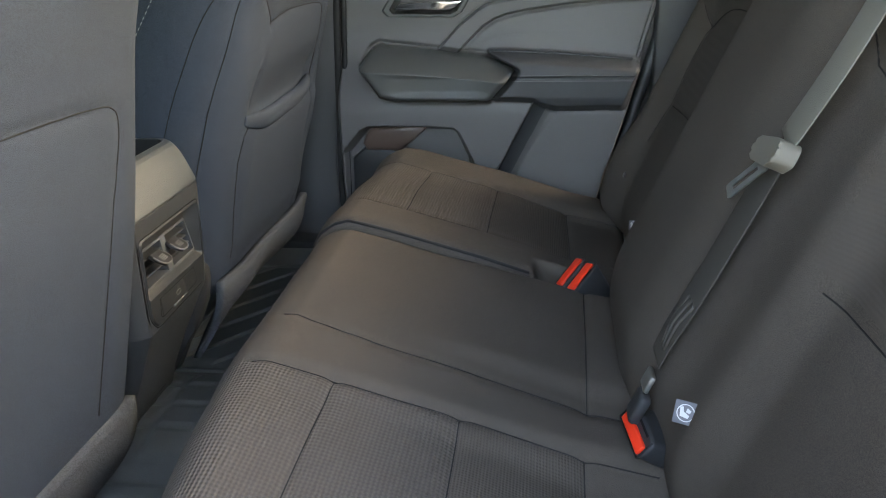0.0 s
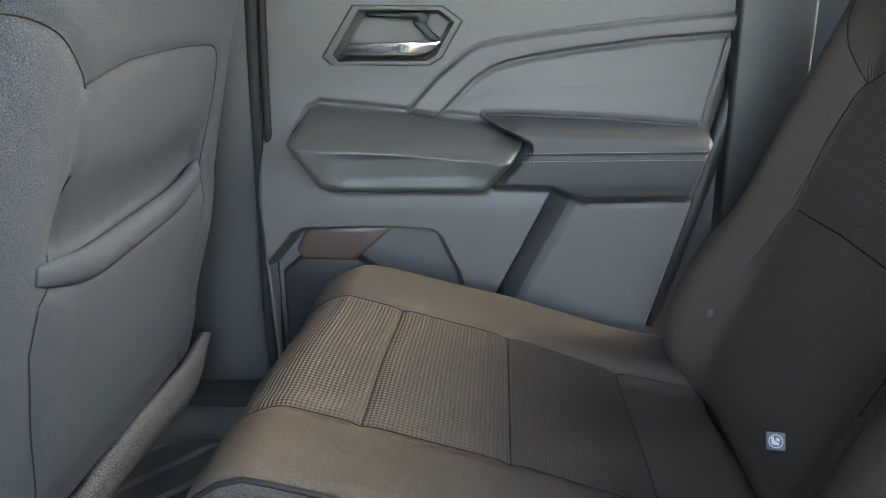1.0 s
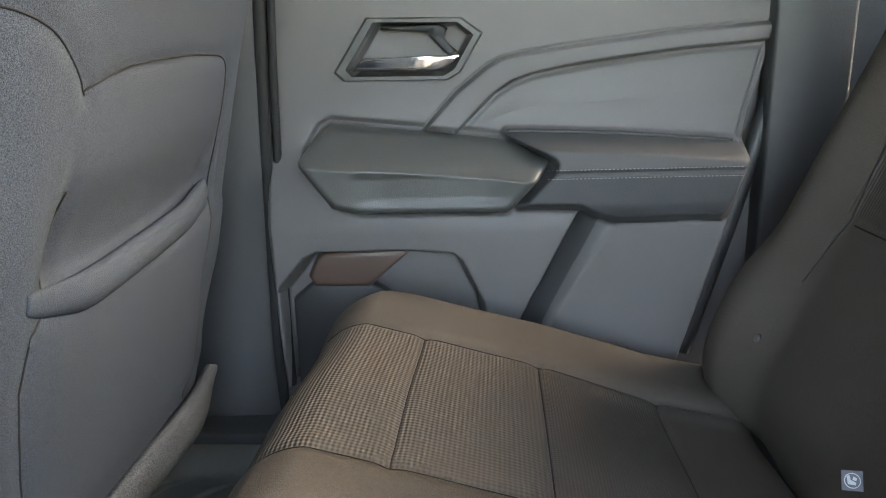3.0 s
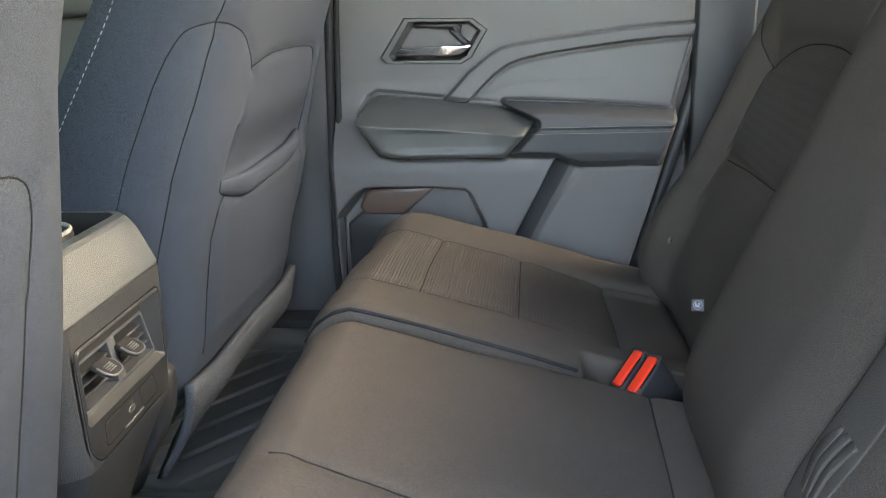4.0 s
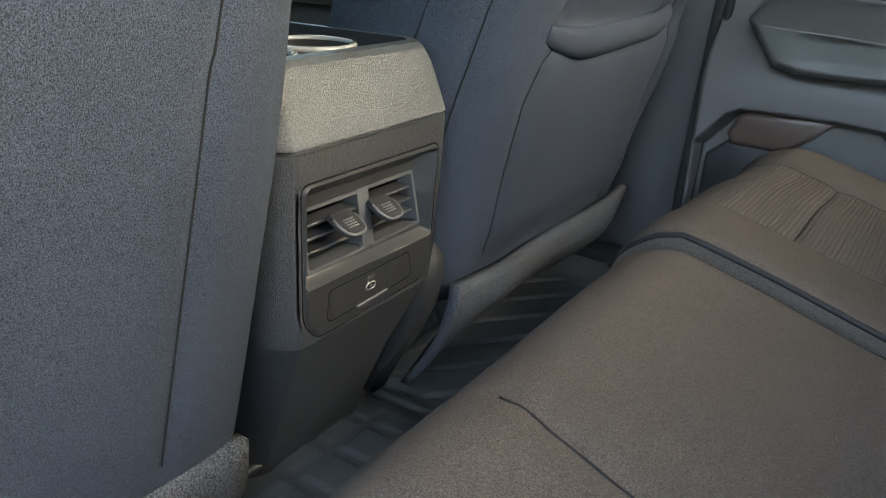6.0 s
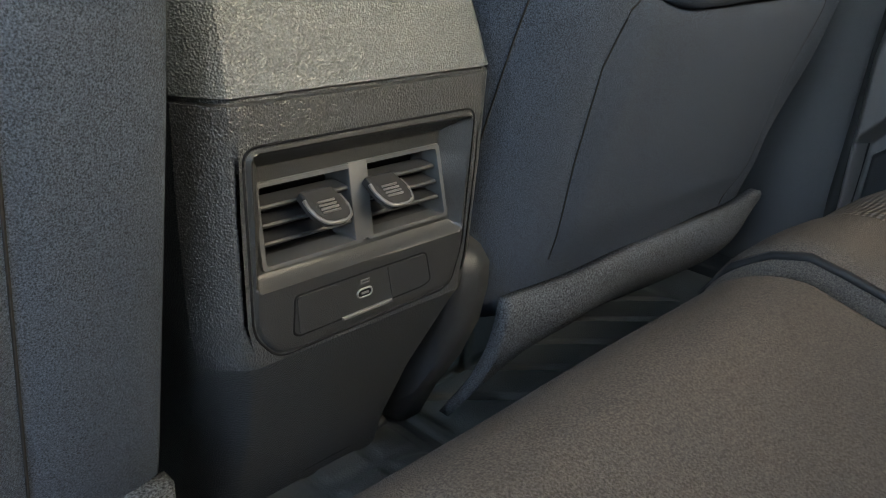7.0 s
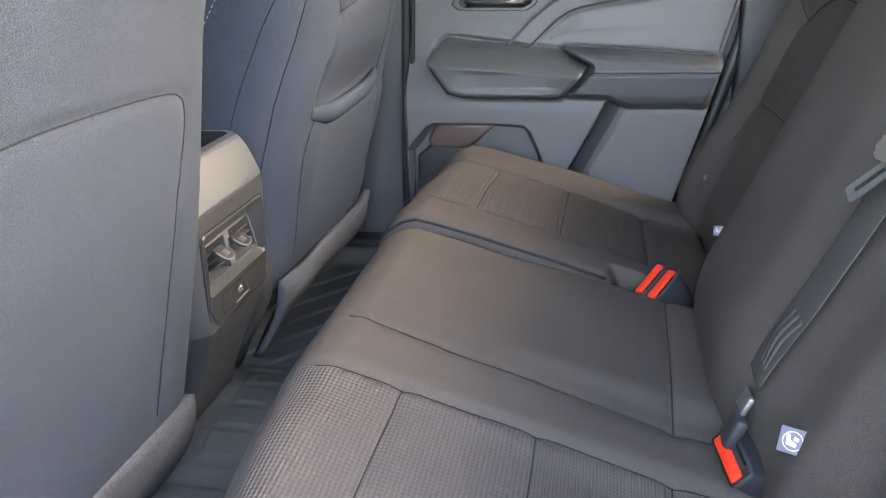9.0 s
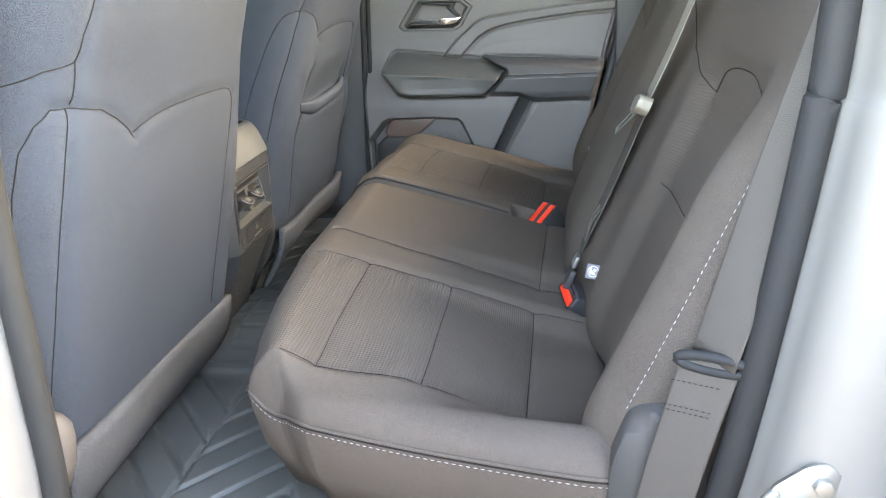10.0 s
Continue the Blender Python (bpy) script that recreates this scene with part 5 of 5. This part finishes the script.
usb = part("usb_port", ring_mesh(oval(-0.0050, -0.1330, 0.0062, 0.0034), oval(-0.0050, -0.1330, 0.0049, 0.0021), FLUSH, 0.0009, 0.0), M_STEEL, panel, "bright-rimmed usb socket")
part("socket", prism(oval(-0.0050, -0.1330, 0.0050, 0.0022), 0.0004, FLUSH, 0), M_DARK, usb, smooth=False)
part("tongue", prism(oval(-0.0050, -0.1330, 0.0030, 0.0007), 0.0008, FLUSH, 0), M_KNOB, usb, smooth=False)
for y0, y1, z0, z1 in ((-0.0085, -0.0075, -0.1268, -0.1240), (-0.0085, -0.0015, -0.1268, -0.1261), (-0.0085, -0.0015, -0.1247, -0.1240), (-0.0022, -0.0015, -0.1268, -0.1240)):
    part("port_mark", prism([(y0, z0), (y1, z0), (y1, z1), (y0, z1)], 0.0004, FLUSH, 0), M_KNOB, panel, smooth=False)
part("foot_trim", tube(smooth_line([(-0.379, -0.085, 0.052), (-0.375, -0.05, 0.054), (-0.373, 0.03, 0.055), (-0.378, 0.078, 0.054)], 6), 0.0045, 8), M_BLACK, console)
part("kick_panel", prism(rounded([(-0.058, -0.185), (0.050, -0.185), (0.058, -0.30), (-0.066, -0.30)], 0.01), 0.003, axes((-0.3125, 0, 0.36 - 0.0), (0, 1, 0), (0.42, 0, 0.9075), (0.9075, 0, -0.42)) @ Matrix.Translation((0, 0.0, 0.052)), 0.002, 1), M_BEZEL, console, smooth=False)


# cup holders on top of the console
def cup_ring(cx, cy, r0, z0, z1):
    bm = bmesh.new()
    n = 40
    prof = [(r0 + 0.006, z0), (r0 + 0.006, z1 - 0.002), (r0 + 0.004, z1), (r0, z1 - 0.001), (r0 - 0.002, z0 + 0.004), (0.001, z0 + 0.004)]
    rings = [[bm.verts.new((cx + r * math.cos(2 * math.pi * k / n), cy + r * math.sin(2 * math.pi * k / n), z)) for k in range(n)] for r, z in prof]
    for a, b in zip(rings[:-1], rings[1:]):
        for k in range(n):
            bm.faces.new((a[k], a[(k + 1) % n], b[(k + 1) % n], b[k]))
    bmesh.ops.recalc_face_normals(bm, faces=bm.faces[:])
    return bm


for cx, cy in ((-0.402, 0.038), (-0.388, -0.047)):
    cup = part("cup_holder", cup_ring(cx, cy, 0.034, 0.357, 0.4035), M_CUP, console, "black cup holder in the console top")
    part("rim", tube([(cx + 0.0375 * math.cos(a), cy + 0.0375 * math.sin(a), 0.4035) for a in np.linspace(0, 2 * math.pi, 33)], 0.0028, 8), M_GLOSS, cup, "glossy cup holder rim")
part("cup_tray", prism(rounded([(-0.46, -0.083), (-0.46, 0.083), (-0.70, 0.086), (-0.70, -0.086)], 0.02), 0.046, axes((0, 0, 0.357), (1, 0, 0), (0, 1, 0), (0, 0, 1)), 0.006, 3), M_GLOSS, console, "glossy trim before the cup holders")

# ---- buckles, belts, tags ----
def buckle(place, direction, long_axis, a0, b0, button, label):
    """A belt buckle: tapered black body, grey lip and red press button; a0, b0: half sizes of its mouth."""
    th = thing("belt_buckle", label, "seat belt buckle", "seat belt buckles")
    d, s = Vector(direction).normalized(), Vector(long_axis)
    s = (s - d * s.dot(d)).normalized()
    u = d.cross(s)
    m = axes(Vector(place), s, u, d)
    rows = [(-0.105, 0.75, 1.1), (-0.07, 0.9, 1.35), (-0.03, 1.0, 1.25), (-0.006, 1.04, 1.06), (0.0, 1.0, 1.0), (-0.0015, 0.90, 0.80)]
    verts, faces, k = [], [], 24
    for w, p, q in rows:
        for i in range(k):
            t = 2 * math.pi * i / k
            c, n = math.cos(t), math.sin(t)
            verts.append(m @ Vector((a0 * p * abs(c) ** 0.4 * (1 if c > 0 else -1), b0 * q * abs(n) ** 0.4 * (1 if n > 0 else -1), w)))
    for r in range(len(rows) - 1):
        for i in range(k):
            faces.append((r * k + i, r * k + (i + 1) % k, (r + 1) * k + (i + 1) % k, (r + 1) * k + i))
    faces += [tuple(range(k))[::-1], tuple(range((len(rows) - 1) * k, len(rows) * k))]
    part("housing", mesh_of(verts, faces), M_BLACK, th)
    part("button", box(*button, -0.005, 0.0022, 0.0018, 2, m), M_RED, th, "red press button")
    part("slot", box(-0.6 * a0, 0.6 * a0, -0.85 * b0, -0.62 * b0, -0.004, -0.0006, 0.0004, 1, m), M_DARK, th)
    part("lip", tube([m @ Vector((a0 * (0.97 if abs(x) > 0.9 else 0.97) * x, b0 * y, 0.0)) for x, y in ((-1, -0.9), (-1, 0.9), (-0.95, 0.98), (0.95, 0.98), (1, 0.9), (1, -0.9))], 0.0010, 6), M_SEAL, th)
    return th


buckle((0.2213, 0.1433, 0.2025), (-0.48, -0.24, 0.84), (0.64, 0.67, 0.27), 0.030, 0.0090, (-0.026, 0.026, -0.0055, 0.0065), "black seat belt buckle with a red button in the seat gap")
buckle((0.2360, 0.1290, 0.2015), (-0.48, -0.24, 0.84), (0.64, 0.67, 0.27), 0.030, 0.0095, (-0.026, 0.026, -0.006, 0.007), "black seat belt buckle with a red button in the seat gap")
buckle((0.277, -0.226, 0.199), (-0.80, -0.28, 0.55), (-0.1, 1.0, 0.12), 0.029, 0.0125, (-0.025, 0.025, -0.0020, 0.0105), "black seat belt buckle with a red button beside the middle seat")


def tag(y, z, lean, label, size=0.92):
    th = thing("seat_tag", label, "label tag", "child seat anchor tags")
    o = RB_O + RB_V * vz(z) + RB_W * lean[1] + Vector((0, y, 0))
    w = Vector((-0.25, -0.83, 0.48)).normalized()
    u = Vector((0.93, -0.20, 0.05 + 0.02 * lean[0]))
    u = (u - w * u.dot(w)).normalized()
    m = axes(o, u, w.cross(u), w) @ Matrix.Scale(size, 4)
    part("cloth", box(-0.0115, 0.0115, -0.0115, 0.0115, 0.0, 0.0015, 0.0005, 1, m), M_TAG, th, "grey woven tag")
    bm = bmesh.new()
    bmesh.ops.create_circle(bm, cap_ends=True, radius=0.0088, segments=28, matrix=m @ Matrix.Translation((0, 0, 0.0022)))
    part("disc", bm, M_WHITE, th, "white round emblem", smooth=False)
    bm = bmesh.new()
    bmesh.ops.create_circle(bm, cap_ends=True, radius=0.0078, segments=28, matrix=m @ Matrix.Translation((0, 0, 0.0027)))
    ds = part("disc_field", bm, M_TAG, th, smooth=False)
    for pts in ([(-0.005, -0.004), (0.003, -0.005), (0.004, -0.002), (-0.002, 0.001), (-0.003, 0.006), (-0.006, 0.005)], [(0.000, 0.001), (0.004, 0.000), (0.005, 0.003), (0.001, 0.005)]):
        part("emblem_shape", prism(pts, 0.0005, m @ Matrix.Translation((0, 0, 0.0027)), 0), M_WHITE, th, smooth=False)
    return th


tag(-0.274, 0.250, (-8, 0.009), "small grey anchor tag with a white round emblem")
tag(0.262, 0.234, (0, -0.008), "tiny grey anchor tag with a pale round emblem", 0.66)

# middle belt lying over the seat back
mid_belt = thing("seat_belt", "taupe webbing seat belt hanging over the seat back", "seat belt", "seat belts")


def rb(y, z, lift):
    return RB_O + RB_V * vz(z) + RB_W * lift + Vector((0, y, 0))


upper = smooth_line([rb(-0.262, 0.80, 0.06), rb(-0.250, 0.68, 0.045), rb(-0.243, 0.60, 0.040), rb(-0.230, 0.54, 0.036), rb(-0.208, 0.475, 0.033)], 6)
part("shoulder_strap", ribbon(upper, [Vector((0, 1, 0)) * 0.97 + RB_V * 0.2 for _ in upper], 0.046, 0.0016), M_BELTLIT, mid_belt)
lower = smooth_line([rb(-0.200, 0.47, 0.030), rb(-0.192, 0.40, 0.026), rb(-0.186, 0.33, 0.024), rb(-0.180, 0.275, 0.024), rb(-0.178, 0.245, 0.022)], 6)
# The lap strap's shade comes from the darker webbing tone.
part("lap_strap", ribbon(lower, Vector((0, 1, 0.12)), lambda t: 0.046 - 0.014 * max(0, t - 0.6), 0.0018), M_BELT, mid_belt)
for k, (dy, bend) in enumerate(((-0.012, 0.0015), (0.0, 0.0025), (0.012, 0.001))):
    fold = smooth_line([rb(-0.183 + dy, 0.315, 0.0235), rb(-0.180 + dy * 0.8, 0.29, 0.0250 + bend), rb(-0.178 + dy * 0.6, 0.262, 0.0230)], 5)
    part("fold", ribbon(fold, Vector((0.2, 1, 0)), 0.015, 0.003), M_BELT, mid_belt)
lm = axes(rb(-0.206, 0.464, 0.034), Vector((0, 0.97, -0.15)).normalized(), RB_V, RB_W)
part("latch_housing", prism(rounded([(-0.036, -0.006), (-0.034, 0.008), (-0.026, 0.013), (0.024, 0.010), (0.036, 0.004), (0.034, -0.008), (0.020, -0.013), (-0.022, -0.014)], 0.004), 0.019, lm @ Matrix.Translation((0, 0, -0.007)), 0.004, 3), M_BELTBAR, mid_belt, "taupe plastic belt latch housing", crisp=25)
_td = (RB_V * -0.92 + RB_W * 0.30 + Vector((0, 0.20, 0))).normalized()
_tu = Vector((0, 1, 0)) - _td * _td.y
tm = axes(lm @ Vector((-0.006, -0.008, 0.006)), _tu.normalized(), -_td, _tu.normalized().cross(-_td))
part("latch_tongue", ring_mesh(rounded([(-0.016, 0.0), (0.016, 0.0), (0.0135, -0.012), (0.0135, -0.044), (-0.0135, -0.044), (-0.0135, -0.012)], 0.004), rounded([(-0.004, -0.010), (0.004, -0.010), (0.004, -0.014), (0.004, -0.037), (-0.004, -0.037), (-0.004, -0.014)], 0.001), tm, 0.0022, 0.0), M_STEEL, mid_belt, "steel latch tongue with a slot", smooth=False)
part("lower_plate", box(-0.012, 0.012, -0.016, 0.004, -0.003, 0.003, 0.002, 2, axes(rb(-0.200, 0.236, 0.026), (0, 1, 0), RB_V, RB_W)), M_STEEL, mid_belt)
part("lower_sleeve", box(-0.014, 0.014, -0.045, -0.012, -0.006, 0.006, 0.004, 2, axes(rb(-0.208, 0.232, 0.024), (0, 1, 0), RB_V, RB_W)), M_BLACK, mid_belt)

# outer belt beside the near seat back
side_belt = thing("seat_belt", "taupe seat belt anchored beside the rear seat", "seat belt", "seat belts")
sb = smooth_line([(0.520, -0.672, 0.80), (0.470, -0.680, 0.62), (0.432, -0.684, 0.48), (0.400, -0.688, 0.347)], 6)
part("shoulder_strap", ribbon(sb, Vector((0.72, -0.70, 0.0)), 0.044, 0.002), M_BELT, side_belt)
sb2 = smooth_line([(0.3985, -0.690, 0.348), (0.384, -0.692, 0.29), (0.365, -0.693, 0.20), (0.345, -0.692, 0.08)], 6)
part("anchor_strap", ribbon(sb2, Vector((0.92, -0.38, 0.0)), 0.050, 0.003), M_BELT, side_belt)
part("anchor_ring", tube([Vector((0.400 + 0.030 * math.cos(a), -0.692 - 0.012 * math.cos(a), 0.346 + 0.007 * math.sin(a))) for a in np.linspace(0, 2 * math.pi, 24)], 0.0046, 8), M_SEAL, side_belt, "grey metal belt ring")
for zz in (0.327, 0.302, 0.297):
    part("stitching", stitches([Vector((0.392 - 0.022 + 0.0015 * k - (0.345 - zz) * 0.25, -0.6945 - (0.0015 * k - 0.022) * 0.40, zz)) for k in range(30)], 0.002, 0.0012, 0.0004), M_DTHREAD, side_belt)
# side trim of the seat base next to it
tagged(part("seat_side_trim", prism(rounded([(0.31, 0.02), (0.315, 0.22), (0.335, 0.275), (0.37, 0.29), (0.40, 0.27), (0.42, 0.02)], 0.02), 0.05, axes((0, -0.625, 0), (1, 0, 0), (0, 0, 1), (0, -1, 0)), 0.018, 4), M_FOOT), "black plastic trim at the foot of the seat back", "trim")

# ---- near door opening: seals and painted body ----
def opening_edge(name, line, sgn):
    th = thing(name, "silver painted door opening with a grey rubber seal", "door frame", kind="structure")
    pts = smooth_line(line, 6)
    part("seal", tube([q + Vector((sgn * 0.004, 0, 0)) for q in pts], 0.0135, 14), M_SEAL, th, "grey rubber door seal")
    prof = [(0.0, 0.012), (0.016, 0.004), (0.022, -0.03), (0.030, -0.055), (0.050, -0.064), (0.072, -0.07), (0.084, -0.10), (0.094, -0.135), (0.118, -0.150), (0.35, -0.155), (0.35, 0.012)]
    verts, faces = [], []
    for p in pts:
        verts += [(p.x + sgn * a, p.y + b, p.z) for a, b in prof]
    n = len(prof)
    for i in range(len(pts) - 1):
        for k in range(n):
            faces.append((i * n + k, (i + 1) * n + k, (i + 1) * n + (k + 1) % n, i * n + (k + 1) % n))
    faces += [tuple(range(n)), tuple(range((len(pts) - 1) * n, len(pts) * n))]
    bm = bmesh.new()
    bv = [bm.verts.new(v) for v in verts]
    for f in faces:
        bm.faces.new([bv[i] for i in f])
    bmesh.ops.recalc_face_normals(bm, faces=bm.faces[:])
    part("painted_jamb", bm, M_PAINT, th, "silver painted door jamb")
    return th


opening_edge("door_frame_rear", [(0.34, -0.70, -0.05), (0.378, -0.70, 0.05), (0.409, -0.70, 0.21), (0.426, -0.70, 0.32), (0.442, -0.70, 0.453), (0.454, -0.70, 0.566), (0.460, -0.70, 0.646), (0.468, -0.70, 1.18)], 1)
opening_edge("door_frame_front", [(-0.30, -0.70, -0.05), (-0.275, -0.70, 0.10), (-0.262, -0.70, 0.19), (-0.254, -0.70, 0.31), (-0.246, -0.70, 0.45), (-0.240, -0.70, 0.52), (-0.21, -0.70, 0.75), (-0.16, -0.70, 1.18)], -1)
striker = thing("door_striker", "steel door latch striker bolted to the silver jamb", "door striker")
STRIKER_M = axes((0, -0.764, 0.016), (1, 0, 0), (0, 0, 1), (0, -1, 0))
part("plate", prism(rounded([(0.428, 0.232), (0.436, 0.262), (0.462, 0.284), (0.478, 0.286), (0.490, 0.272), (0.494, 0.232)], 0.007), 0.004, STRIKER_M, 0.0012), M_STEEL, striker)
part("loop", tube(smooth_line([(0.466, -0.766, 0.258), (0.452, -0.786, 0.262), (0.436, -0.797, 0.266), (0.426, -0.790, 0.268), (0.428, -0.776, 0.270), (0.440, -0.766, 0.272)], 6), 0.0042, 8), M_STEEL, striker)
for bx, bz in ((0.474, 0.266), (0.474, 0.242)):
    part("bolt", prism([(bx + 0.008 * math.cos(a), bz + 0.008 * math.sin(a)) for a in np.linspace(0, 2 * math.pi, 7)[:-1]], 0.006, STRIKER_M @ Matrix.Translation((0, 0, 0.004)), 0.001), M_STEEL, striker)
